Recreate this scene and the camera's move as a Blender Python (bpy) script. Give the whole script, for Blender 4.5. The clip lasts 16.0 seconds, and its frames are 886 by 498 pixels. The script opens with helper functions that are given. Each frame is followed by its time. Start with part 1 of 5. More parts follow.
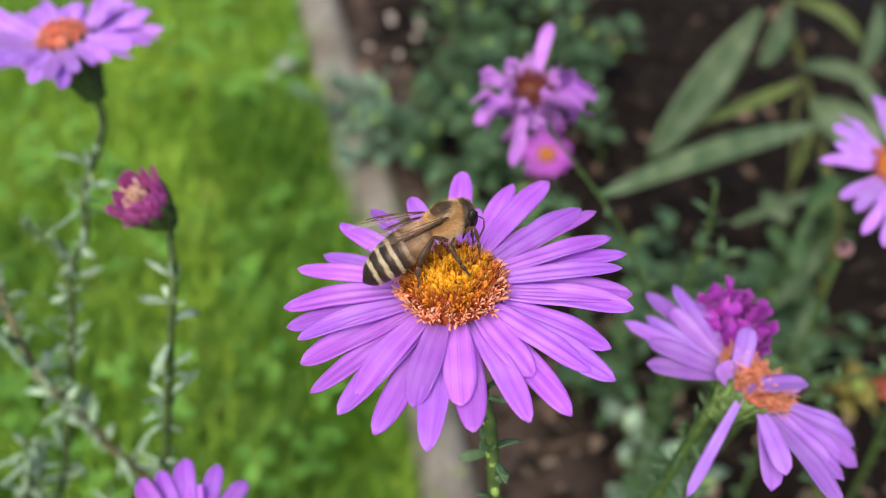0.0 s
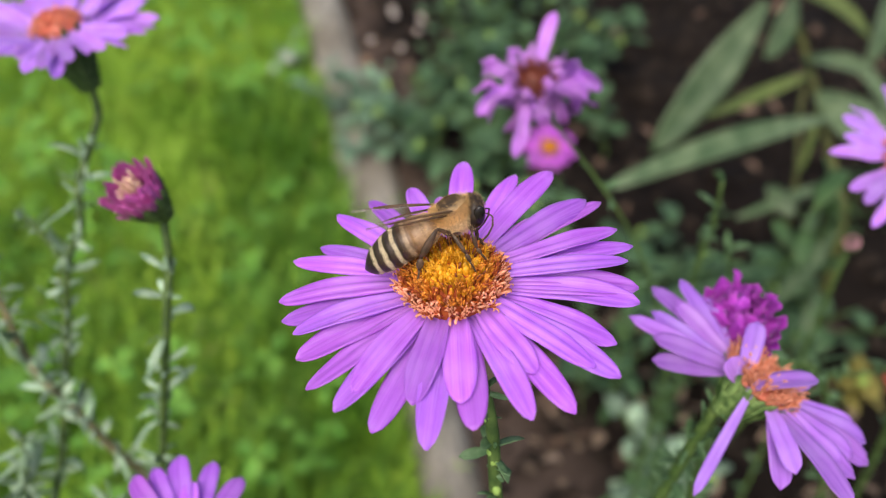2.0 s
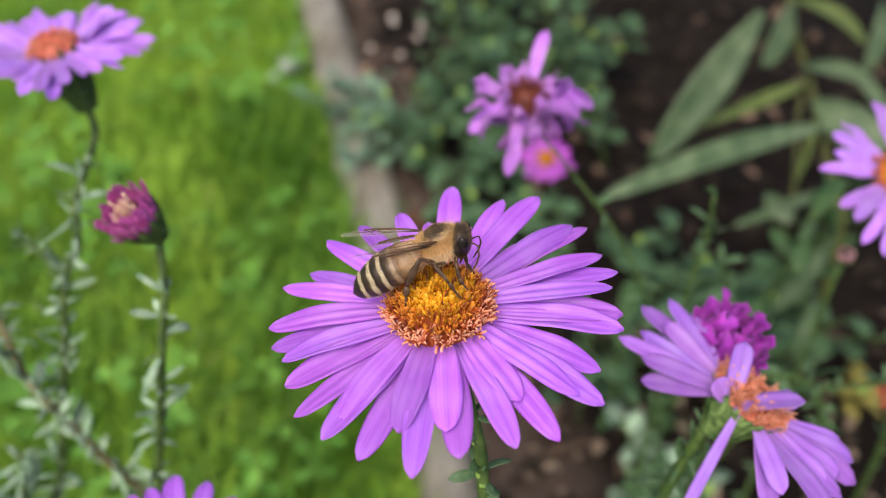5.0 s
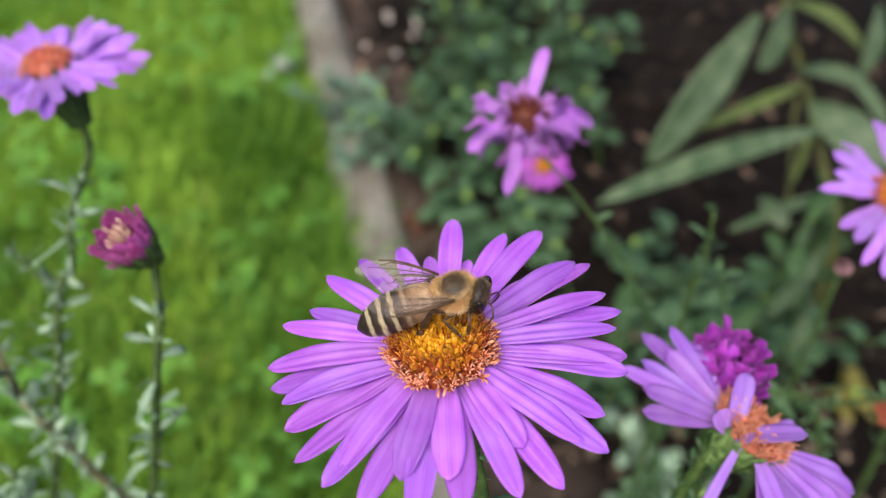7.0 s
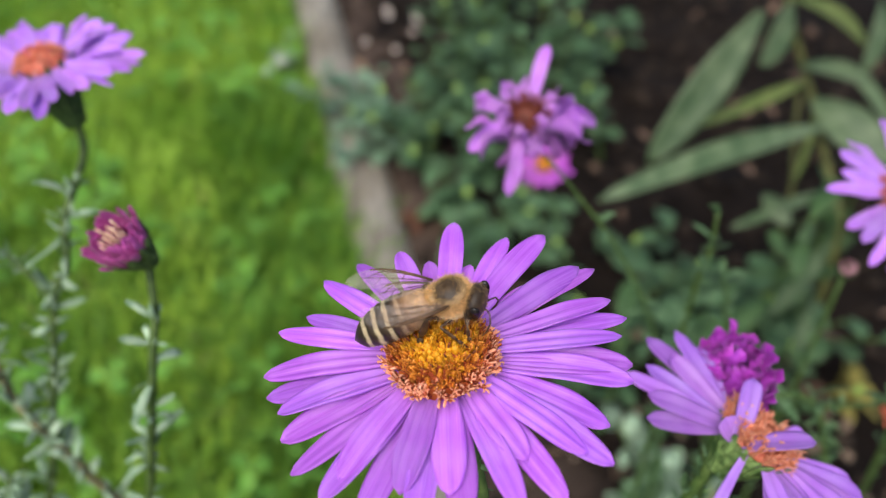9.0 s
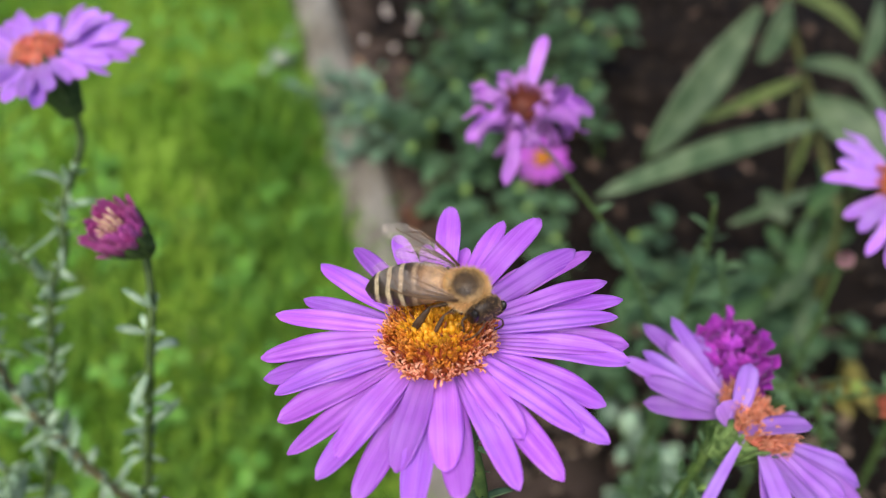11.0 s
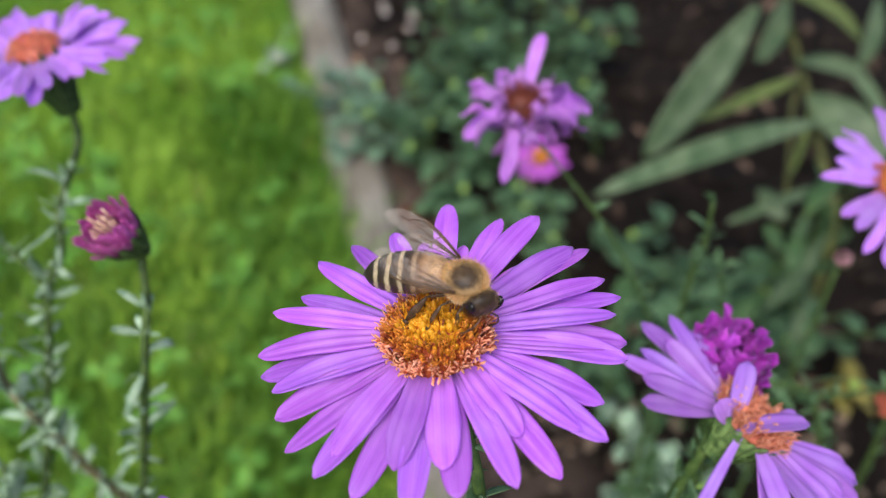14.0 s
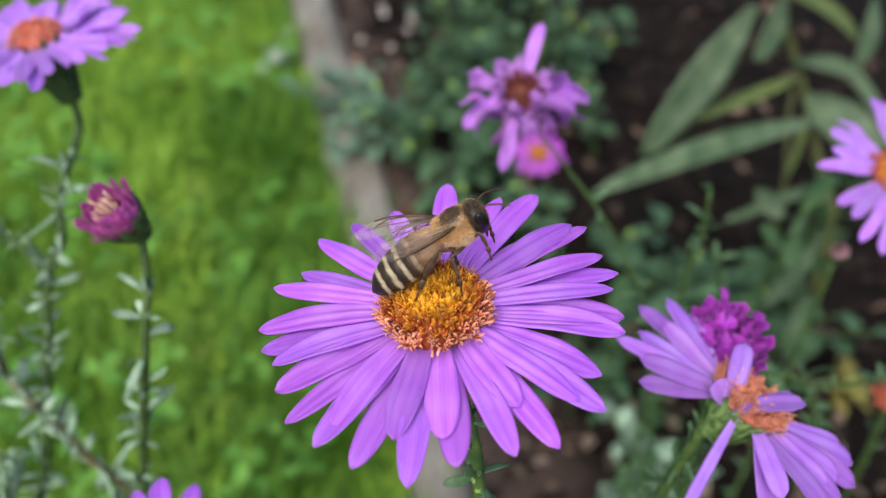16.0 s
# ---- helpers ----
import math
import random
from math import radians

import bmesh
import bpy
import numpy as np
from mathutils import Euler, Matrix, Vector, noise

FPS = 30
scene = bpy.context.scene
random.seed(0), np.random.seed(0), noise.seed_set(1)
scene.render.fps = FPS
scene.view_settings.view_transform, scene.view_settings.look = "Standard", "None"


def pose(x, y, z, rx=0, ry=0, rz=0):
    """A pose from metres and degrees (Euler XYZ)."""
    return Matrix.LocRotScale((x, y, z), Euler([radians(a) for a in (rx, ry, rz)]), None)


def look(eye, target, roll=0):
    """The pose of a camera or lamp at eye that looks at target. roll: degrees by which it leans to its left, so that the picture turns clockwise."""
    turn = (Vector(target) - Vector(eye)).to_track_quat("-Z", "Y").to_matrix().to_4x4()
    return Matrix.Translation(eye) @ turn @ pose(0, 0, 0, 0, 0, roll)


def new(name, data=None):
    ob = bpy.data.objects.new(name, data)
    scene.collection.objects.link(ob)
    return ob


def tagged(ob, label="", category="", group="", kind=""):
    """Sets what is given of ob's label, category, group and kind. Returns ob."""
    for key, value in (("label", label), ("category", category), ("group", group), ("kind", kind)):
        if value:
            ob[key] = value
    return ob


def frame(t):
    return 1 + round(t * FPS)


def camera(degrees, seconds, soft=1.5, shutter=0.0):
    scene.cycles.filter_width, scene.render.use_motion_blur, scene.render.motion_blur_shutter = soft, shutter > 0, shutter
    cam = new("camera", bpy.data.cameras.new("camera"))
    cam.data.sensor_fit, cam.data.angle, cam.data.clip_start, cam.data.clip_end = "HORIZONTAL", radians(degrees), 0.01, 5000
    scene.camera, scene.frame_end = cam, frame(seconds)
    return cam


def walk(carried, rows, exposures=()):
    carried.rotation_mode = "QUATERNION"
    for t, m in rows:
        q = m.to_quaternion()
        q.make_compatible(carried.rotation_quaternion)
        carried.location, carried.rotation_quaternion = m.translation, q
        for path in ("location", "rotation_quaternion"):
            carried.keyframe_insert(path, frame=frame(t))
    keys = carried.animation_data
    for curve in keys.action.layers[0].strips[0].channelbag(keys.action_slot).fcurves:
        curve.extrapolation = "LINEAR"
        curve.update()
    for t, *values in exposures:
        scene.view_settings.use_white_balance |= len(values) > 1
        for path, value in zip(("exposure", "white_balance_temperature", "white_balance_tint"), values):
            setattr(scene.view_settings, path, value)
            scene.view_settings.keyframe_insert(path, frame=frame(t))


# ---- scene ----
cam = camera(62, 16.0, soft=1.0, shutter=0.5)
cam.data.dof.use_dof = True
cam.data.dof.focus_distance = 0.079
cam.data.dof.aperture_fstop = 16.0
walk(cam, [
    (0.0, pose(0.00004, -0.00003, 0.33497, 50.000, 0.000, 0.000)),
    (0.5, pose(-0.00019, 0.00023, 0.33431, 49.957, -0.042, 0.005)),
    (1.0, pose(-0.00037, 0.00086, 0.33371, 49.869, -0.070, 0.007)),
    (1.5, pose(-0.00008, 0.00145, 0.33321, 49.726, 0.001, 0.088)),
    (2.0, pose(0.00030, 0.00180, 0.33308, 49.581, 0.090, 0.173)),
    (2.5, pose(0.00084, 0.00199, 0.33365, 49.588, 0.197, 0.165)),
    (3.0, pose(0.00122, 0.00201, 0.33442, 49.739, 0.269, 0.200)),
    (3.5, pose(0.00166, 0.00225, 0.33506, 49.903, 0.398, 0.227)),
    (4.0, pose(0.00172, 0.00236, 0.33532, 50.014, 0.361, 0.234)),
    (6.5, pose(0.00226, 0.00466, 0.33772, 49.555, 0.177, -0.093)),
    (7.0, pose(0.00107, 0.00654, 0.33881, 49.446, -0.023, -0.144)),
    (7.5, pose(0.00039, 0.00751, 0.33926, 49.381, -0.136, -0.168)),
    (8.0, pose(0.00056, 0.00803, 0.33934, 49.279, -0.082, -0.128)),
    (8.5, pose(0.00072, 0.00851, 0.33911, 49.143, -0.065, -0.118)),
    (9.0, pose(0.00107, 0.00888, 0.33812, 49.138, 0.018, -0.154)),
    (11.5, pose(0.00134, 0.00718, 0.33671, 49.153, -0.049, -0.272)),
    (12.0, pose(0.00143, 0.00713, 0.33676, 49.206, 0.012, -0.285)),
    (12.5, pose(0.00103, 0.00732, 0.33670, 49.105, -0.083, -0.232)),
    (13.0, pose(0.00057, 0.00754, 0.33671, 48.994, -0.255, -0.187)),
    (13.5, pose(0.00102, 0.00791, 0.33649, 48.964, -0.190, -0.218)),
    (14.0, pose(0.00132, 0.00749, 0.33654, 49.048, -0.125, -0.365)),
    (14.5, pose(0.00202, 0.00688, 0.33657, 49.124, -0.068, -0.301)),
    (15.0, pose(0.00207, 0.00619, 0.33620, 49.156, -0.137, -0.238)),
    (15.5, pose(0.00182, 0.00571, 0.33520, 49.256, -0.208, -0.285)),
    (16.0, pose(0.00119, 0.00495, 0.33471, 49.344, -0.326, -0.378)),
], [(0.0, 0.55, 6560, 11.5), (1.0, 0.53, 6560, 11.5), (4.2, 0.53, 6660, 11.9), (7.0, 0.48, 6430, 10), (11.3, 0.46, 6330, 11), (16.0, 0.42, 6080, 11)])

# ---- light: soft daylight under a bright hazy sky ----
world = bpy.data.worlds.new("sky")
scene.world = world
world.use_nodes = True
sky = world.node_tree.nodes.new("ShaderNodeTexSky")
sky.sky_type = "NISHITA"
sky.sun_disc = False
sky.sun_elevation = radians(52)
sky.sun_rotation = radians(200)
sky.air_density, sky.dust_density = 1.0, 3.0
world.node_tree.links.new(sky.outputs[0], world.node_tree.nodes["Background"].inputs[0])
world.node_tree.nodes["Background"].inputs[1].default_value = 0.14
sun_data = bpy.data.lights.new("sun", "SUN")
sun_data.energy, sun_data.angle, sun_data.color = 2.2, radians(50), (1.0, 0.95, 0.88)
sun = new("sun", sun_data)
sun.matrix_world = look((-0.6, -1.2, 2.4), (0, 0.1, 0))


# ---- materials ----
def tree(name):
    m = bpy.data.materials.new(name)
    m.use_nodes = True
    nt = m.node_tree
    return m, nt, nt.nodes["Principled BSDF"], nt.nodes["Material Output"]


def node(nt, kind, **values):
    n = nt.nodes.new(kind)
    for key, value in values.items():
        n.inputs[key].default_value = value
    return n


def ramp(nt, stops, source):
    r = nt.nodes.new("ShaderNodeValToRGB")
    els = r.color_ramp.elements
    while len(els) < len(stops):
        els.new(0.5)
    for e, (p, c) in zip(els, stops):
        e.position, e.color = p, (*c, 1)
    nt.links.new(source, r.inputs[0])
    return r.outputs[0]


def coords(nt, scale=(1, 1, 1)):
    t = nt.nodes.new("ShaderNodeTexCoord")
    m = node(nt, "ShaderNodeMapping", Scale=scale)
    nt.links.new(t.outputs["Object"], m.inputs["Vector"])
    return m.outputs[0]


def noise_of(nt, scale, detail=4.0, rough=0.55, stretch=(1, 1, 1)):
    n = node(nt, "ShaderNodeTexNoise", Scale=scale, Detail=detail, Roughness=rough)
    nt.links.new(coords(nt, stretch), n.inputs["Vector"])
    return n.outputs[0]


def blend(nt, a, b, f, mode="MIX"):
    x = nt.nodes.new("ShaderNodeMix")
    x.data_type, x.blend_type = "RGBA", mode
    for sock, v in ((x.inputs[0], f), (x.inputs[6], a), (x.inputs[7], b)):
        if hasattr(v, "is_linked"):
            nt.links.new(v, sock)
        elif isinstance(v, tuple):
            sock.default_value = (*v, 1)
        else:
            sock.default_value = v
    return x.outputs[2]


def bump(nt, bsdf, height, distance, strength=1.0):
    b = node(nt, "ShaderNodeBump", Strength=strength, Distance=distance)
    nt.links.new(height, b.inputs["Height"])
    nt.links.new(b.outputs[0], bsdf.inputs["Normal"])


def vary(nt, colour, amount, per_island=False):
    """Lighter and darker, piece by piece."""
    if per_island:
        g = nt.nodes.new("ShaderNodeNewGeometry")
        rnd = g.outputs["Random Per Island"]
    else:
        g = nt.nodes.new("ShaderNodeObjectInfo")
        rnd = g.outputs["Random"]
    h = node(nt, "ShaderNodeHueSaturation")
    r = node(nt, "ShaderNodeMapRange", **{"To Min": 1 - amount, "To Max": 1 + amount})
    nt.links.new(rnd, r.inputs[0])
    nt.links.new(r.outputs[0], h.inputs["Value"])
    nt.links.new(colour, h.inputs["Color"])
    return h.outputs[0]


def thin(nt, bsdf, out, colour, share):
    """Light also comes through from behind."""
    t = nt.nodes.new("ShaderNodeBsdfTranslucent")
    nt.links.new(colour, t.inputs[0])
    mix = nt.nodes.new("ShaderNodeMixShader")
    mix.inputs[0].default_value = share
    nt.links.new(bsdf.outputs[0], mix.inputs[1])
    nt.links.new(t.outputs[0], mix.inputs[2])
    nt.links.new(mix.outputs[0], out.inputs[0])


def petal_material(name, light, deep, base, share=0.34):
    m, nt, b, out = tree(name)
    streak = noise_of(nt, 1.0, 2, 0.5, (70, 1300, 300))
    blotch = noise_of(nt, 200.0, 3)
    col = blend(nt, deep, light, ramp(nt, [(0.3, (0, 0, 0)), (0.62, (1, 1, 1))], streak))
    fibre = noise_of(nt, 1.0, 2, 0.5, (60, 6000, 300))
    col = blend(nt, col, base, ramp(nt, [(0.5, (0, 0, 0)), (0.66, (0.3, 0.3, 0.3))], fibre))
    col = blend(nt, col, base, ramp(nt, [(0.45, (0, 0, 0)), (0.8, (0.55, 0.55, 0.55))], blotch))
    along_x = nt.nodes.new("ShaderNodeSeparateXYZ")
    nt.links.new(coords(nt), along_x.inputs[0])
    foot = node(nt, "ShaderNodeMapRange", **{"From Min": 0.0055, "From Max": 0.001, "To Min": 0.0, "To Max": 0.45})
    nt.links.new(along_x.outputs[0], foot.inputs[0])
    col = blend(nt, col, base, foot.outputs[0])
    col = vary(nt, col, 0.2)
    hue = node(nt, "ShaderNodeHueSaturation")
    shift = node(nt, "ShaderNodeMapRange", **{"To Min": 0.488, "To Max": 0.51})
    chance = node(nt, "ShaderNodeTexWhiteNoise")
    chance.noise_dimensions = "1D"
    nt.links.new(nt.nodes.new("ShaderNodeObjectInfo").outputs["Random"], chance.inputs["W"])
    nt.links.new(chance.outputs["Value"], shift.inputs[0])
    nt.links.new(shift.outputs[0], hue.inputs["Hue"])
    nt.links.new(col, hue.inputs["Color"])
    col = hue.outputs[0]
    nt.links.new(col, b.inputs["Base Color"])
    b.inputs["Roughness"].default_value = 0.42
    b.inputs["Specular IOR Level"].default_value = 0.4
    b.inputs["Sheen Weight"].default_value = 0.15
    b.inputs["Sheen Roughness"].default_value = 0.4
    bump(nt, b, streak, 0.00024, 0.7)
    thin(nt, b, out, col, share)
    return m


def leafy(name, dark, light, rough=0.55, through_share=0.2, size=300.0, island=False, spread=0.2):
    m, nt, b, out = tree(name)
    n = noise_of(nt, size, 4)
    fine = noise_of(nt, size * 7, 2)
    col = blend(nt, dark, light, ramp(nt, [(0.35, (0, 0, 0)), (0.7, (1, 1, 1))], n))
    col = vary(nt, col, spread, island)
    nt.links.new(col, b.inputs["Base Color"])
    b.inputs["Roughness"].default_value = rough
    b.inputs["Specular IOR Level"].default_value = 0.25
    bump(nt, b, fine, 0.05 / size, 0.4)
    thin(nt, b, out, col, through_share)
    return m


def rough_stuff(name, stops, size, rough=0.9, depth=0.001, fine=6.0, stretch=(1, 1, 1), island=0.0, stain=0.0):
    m, nt, b, out = tree(name)
    n = noise_of(nt, size, 6, 0.65, stretch)
    n2 = noise_of(nt, size * fine, 4, 0.6, stretch)
    col = ramp(nt, stops, n)
    col = blend(nt, col, (0.5, 0.5, 0.5), 0.0) if not island else vary(nt, col, island, True)
    dirt = ramp(nt, [(0.35, (0.72, 0.72, 0.72)), (0.65, (1.15, 1.15, 1.15))], n2)
    col = blend(nt, col, dirt, 1.0, "MULTIPLY")
    if stain:
        patch = noise_of(nt, stain, 3, 0.6)
        col = blend(nt, col, (0.55, 0.47, 0.40), ramp(nt, [(0.4, (0, 0, 0)), (0.6, (0.45, 0.45, 0.45))], patch), "MULTIPLY")
    nt.links.new(col, b.inputs["Base Color"])
    b.inputs["Roughness"].default_value = rough
    b.inputs["Specular IOR Level"].default_value = 0.14
    bump(nt, b, n2, depth, 0.7)
    return m


LILAC = petal_material("lilac_petal", (0.530, 0.152, 0.770), (0.370, 0.073, 0.615), (0.64, 0.295, 0.85))
PALE_LILAC = petal_material("pale_lilac_petal", (0.62, 0.27, 0.85), (0.49, 0.18, 0.74), (0.70, 0.44, 0.88), 0.45)
# bluer, darker lilac: the shade on these petals is put into the colour
BLUE_LILAC = petal_material("bluish_lilac_petal", (0.44, 0.17, 0.68), (0.31, 0.095, 0.54), (0.52, 0.30, 0.73))
MAUVE = petal_material("faded_petal", (0.60, 0.22, 0.74), (0.45, 0.11, 0.55), (0.68, 0.36, 0.76), 0.42)
MAGENTA = petal_material("magenta_petal", (0.49, 0.038, 0.53), (0.32, 0.018, 0.37), (0.60, 0.09, 0.63))
PURPLE = petal_material("bud_petal", (0.60, 0.055, 0.39), (0.38, 0.025, 0.25), (0.66, 0.18, 0.47))
PINK = petal_material("pink_petal", (0.44, 0.06, 0.50), (0.32, 0.03, 0.36), (0.52, 0.13, 0.58))
STEM = leafy("stem_green", (0.04, 0.075, 0.018), (0.105, 0.16, 0.04), 0.6, 0.0, 500)
BROWN_STEM = leafy("brown_stem", (0.08, 0.075, 0.032), (0.18, 0.15, 0.07), 0.7, 0.0, 400)
ASTER_LEAF = leafy("aster_leaf", (0.165, 0.27, 0.15), (0.40, 0.51, 0.35), 0.5, 0.2, 500, False, 0.35)
BED_LEAF = leafy("bed_leaf", (0.030, 0.070, 0.023), (0.068, 0.128, 0.042), 0.55, 0.2, 300)
SHOOT_LEAF = leafy("shoot_leaf", (0.062, 0.132, 0.052), (0.145, 0.24, 0.11), 0.5, 0.2, 500)
TIP_GREEN = leafy("shoot_tip", (0.26, 0.42, 0.08), (0.42, 0.58, 0.16), 0.5, 0.2, 400)
BRACT = leafy("bract", (0.03, 0.06, 0.018), (0.095, 0.145, 0.045), 0.6, 0.1, 700)
LIGHT_BRACT = leafy("light_bract", (0.05, 0.10, 0.025), (0.22, 0.32, 0.10), 0.6, 0.15, 700)
TALL_LEAF = leafy("tall_leaf", (0.052, 0.092, 0.040), (0.135, 0.185, 0.094), 0.38, 0.2, 90)
BRIGHT_LEAF = leafy("young_tall_leaf", (0.085, 0.13, 0.03), (0.16, 0.20, 0.06), 0.45, 0.25, 90)
TALL_STEM = leafy("tall_stem", (0.05, 0.06, 0.015), (0.11, 0.11, 0.03), 0.6, 0.0, 120)
COVER_LEAF = leafy("cover_leaf", (0.046, 0.105, 0.045), (0.115, 0.195, 0.090), 0.5, 0.25, 80, False, 0.3)
GRASS = leafy("grass_blade", (0.165, 0.335, 0.028), (0.40, 0.575, 0.068), 0.6, 0.38, 9, True, 0.22)
# darker copy of the grass colour, for the log's edge and the near lawn
DARK_GRASS = leafy("edge_grass", (0.075, 0.185, 0.016), (0.16, 0.31, 0.04), 0.6, 0.3, 9, True, 0.25)
DEAD_LEAF = leafy("dead_leaf", (0.07, 0.03, 0.016), (0.17, 0.075, 0.04), 0.7, 0.15, 200)
CLOVER = leafy("clover_leaf", (0.10, 0.27, 0.03), (0.21, 0.40, 0.07), 0.5, 0.3, 90, True, 0.25)
STRAW = leafy("dry_blade", (0.22, 0.20, 0.06), (0.36, 0.32, 0.12), 0.7, 0.2, 60, True, 0.25)
WOOD = rough_stuff("weathered_wood", [(0.3, (0.13, 0.116, 0.086)), (0.5, (0.245, 0.225, 0.18)), (0.7, (0.385, 0.36, 0.30))],
                   1.0, 0.85, 0.0012, 5.0, (75, 22, 75), 0.0, 14.0)
# crumbs darkened to match the bed: plant shade is in this colour
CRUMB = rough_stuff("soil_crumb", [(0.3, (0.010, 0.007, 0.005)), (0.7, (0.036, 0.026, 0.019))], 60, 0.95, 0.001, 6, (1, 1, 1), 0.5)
LITTER = rough_stuff("leaf_litter", [(0.3, (0.05, 0.03, 0.02)), (0.7, (0.18, 0.12, 0.08))], 60, 0.8, 0.0006, 6, (1, 1, 1), 0.5)
TAN_LITTER = rough_stuff("tan_litter", [(0.3, (0.09, 0.062, 0.042)), (0.7, (0.24, 0.175, 0.12))], 60, 0.8, 0.0006, 6, (1, 1, 1), 0.5)
PEBBLE = rough_stuff("pebble", [(0.3, (0.55, 0.46, 0.38)), (0.7, (0.82, 0.74, 0.66))], 150, 0.6, 0.0004)


# ---- helpers of this scene ----
def mesh_of(name, verts, faces, material=None, smooth=True):
    me = bpy.data.meshes.new(name)
    me.from_pydata([tuple(v) for v in verts], [], faces)
    if material:
        me.materials.append(material)
    if smooth:
        me.polygons.foreach_set("use_smooth", [True] * len(me.polygons))
    me.update()
    return me


def put(name, me, parent=None, m=None, label="", kind=""):
    ob = new(name, me)
    if parent:
        ob.parent = parent
    if m is not None:
        ob.matrix_basis = m
    return tagged(ob, label, "", "", kind)


def thing(name, label, category, m=None, group="", kind="", me=None):
    ob = new(name, me)
    if m is not None:
        ob.matrix_basis = m
    return tagged(ob, label, category, group, kind)


def smooth_path(points, steps=6):
    pts = [Vector(p) for p in points]
    pts = [pts[0] * 2 - pts[1]] + pts + [pts[-1] * 2 - pts[-2]]
    out = []
    for a, b, c, d in zip(pts, pts[1:], pts[2:], pts[3:]):
        for k in range(steps):
            t = k / steps
            out.append(0.5 * (2 * b + (c - a) * t + (2 * a - 5 * b + 4 * c - d) * t * t + (3 * b - a - 3 * c + d) * t ** 3))
    return out + [pts[-2]]


def tube_data(path, radii, sides=8, start=0):
    """Vertices and faces of a closed round rod along a path."""
    verts, faces = [], []
    side = None
    n = len(path)
    for i, p in enumerate(path):
        d = (path[min(i + 1, n - 1)] - path[max(i - 1, 0)]).normalized()
        if side is None:
            side = d.orthogonal().normalized()
        side = (side - d * side.dot(d)).normalized()
        up = d.cross(side)
        r = radii(i / (n - 1))
        for k in range(sides):
            a = 2 * math.pi * k / sides
            verts.append(p + r * (side * math.cos(a) + up * math.sin(a)))
        if i:
            o = start + (i - 1) * sides
            for k in range(sides):
                faces.append((o + k, o + (k + 1) % sides, o + sides + (k + 1) % sides, o + sides + k))
    faces.append(tuple(start + k for k in reversed(range(sides))))
    faces.append(tuple(start + (n - 1) * sides + k for k in range(sides)))
    return verts, faces


def tube(name, points, r0, r1, material, sides=8, steps=6):
    v, f = tube_data(smooth_path(points, steps), lambda t: r0 + (r1 - r0) * t, sides)
    return mesh_of(name, v, f, material)


def lathe_data(profile, sides, start=0):
    """profile: (z, radius, ...) from bottom to top."""
    verts, faces = [], []
    for i, (z, r) in enumerate(profile):
        for k in range(sides):
            a = 2 * math.pi * k / sides
            verts.append(Vector((r * math.cos(a), r * math.sin(a), z)))
        if i:
            o = start + (i - 1) * sides
            for k in range(sides):
                faces.append((o + k, o + (k + 1) % sides, o + sides + (k + 1) % sides, o + sides + k))
    return verts, faces


def ball_data(c, rx, ry, rz, nu=12, nv=8, start=0):
    verts, faces = [], []
    for j in range(nv + 1):
        t = math.pi * j / nv
        for i in range(nu):
            a = 2 * math.pi * i / nu
            verts.append(Vector((c[0] + rx * math.sin(t) * math.cos(a), c[1] + ry * math.sin(t) * math.sin(a), c[2] - rz * math.cos(t))))
        if j:
            o = start + (j - 1) * nu
            for i in range(nu):
                faces.append((o + i, o + (i + 1) % nu, o + nu + (i + 1) % nu, o + nu + i))
    return verts, faces


def stand(pos, normal, spin=0.0):
    """The pose whose z axis is the normal and whose x axis lies nearest the world's x."""
    n = Vector(normal).normalized()
    x = Vector((1, 0, 0)) - n * n.x
    if x.length < 0.2:
        x = Vector((0, 1, 0)) - n * n.y
    x.normalize()
    r = Matrix((x, n.cross(x), n)).transposed().to_4x4()
    return Matrix.Translation(pos) @ r @ pose(0, 0, 0, 0, 0, spin)


def along(a, b, up=(0, 0, 1), roll=0.0):
    """The pose at a whose x axis points to b."""
    d = (Vector(b) - Vector(a)).normalized()
    y = Vector(up).cross(d)
    if y.length < 0.05:
        y = Vector((0, 1, 0)).cross(d)
    y.normalize()
    r = Matrix((d, y, d.cross(y))).transposed().to_4x4()
    return Matrix.Translation(a) @ r @ pose(0, 0, 0, roll, 0, 0)


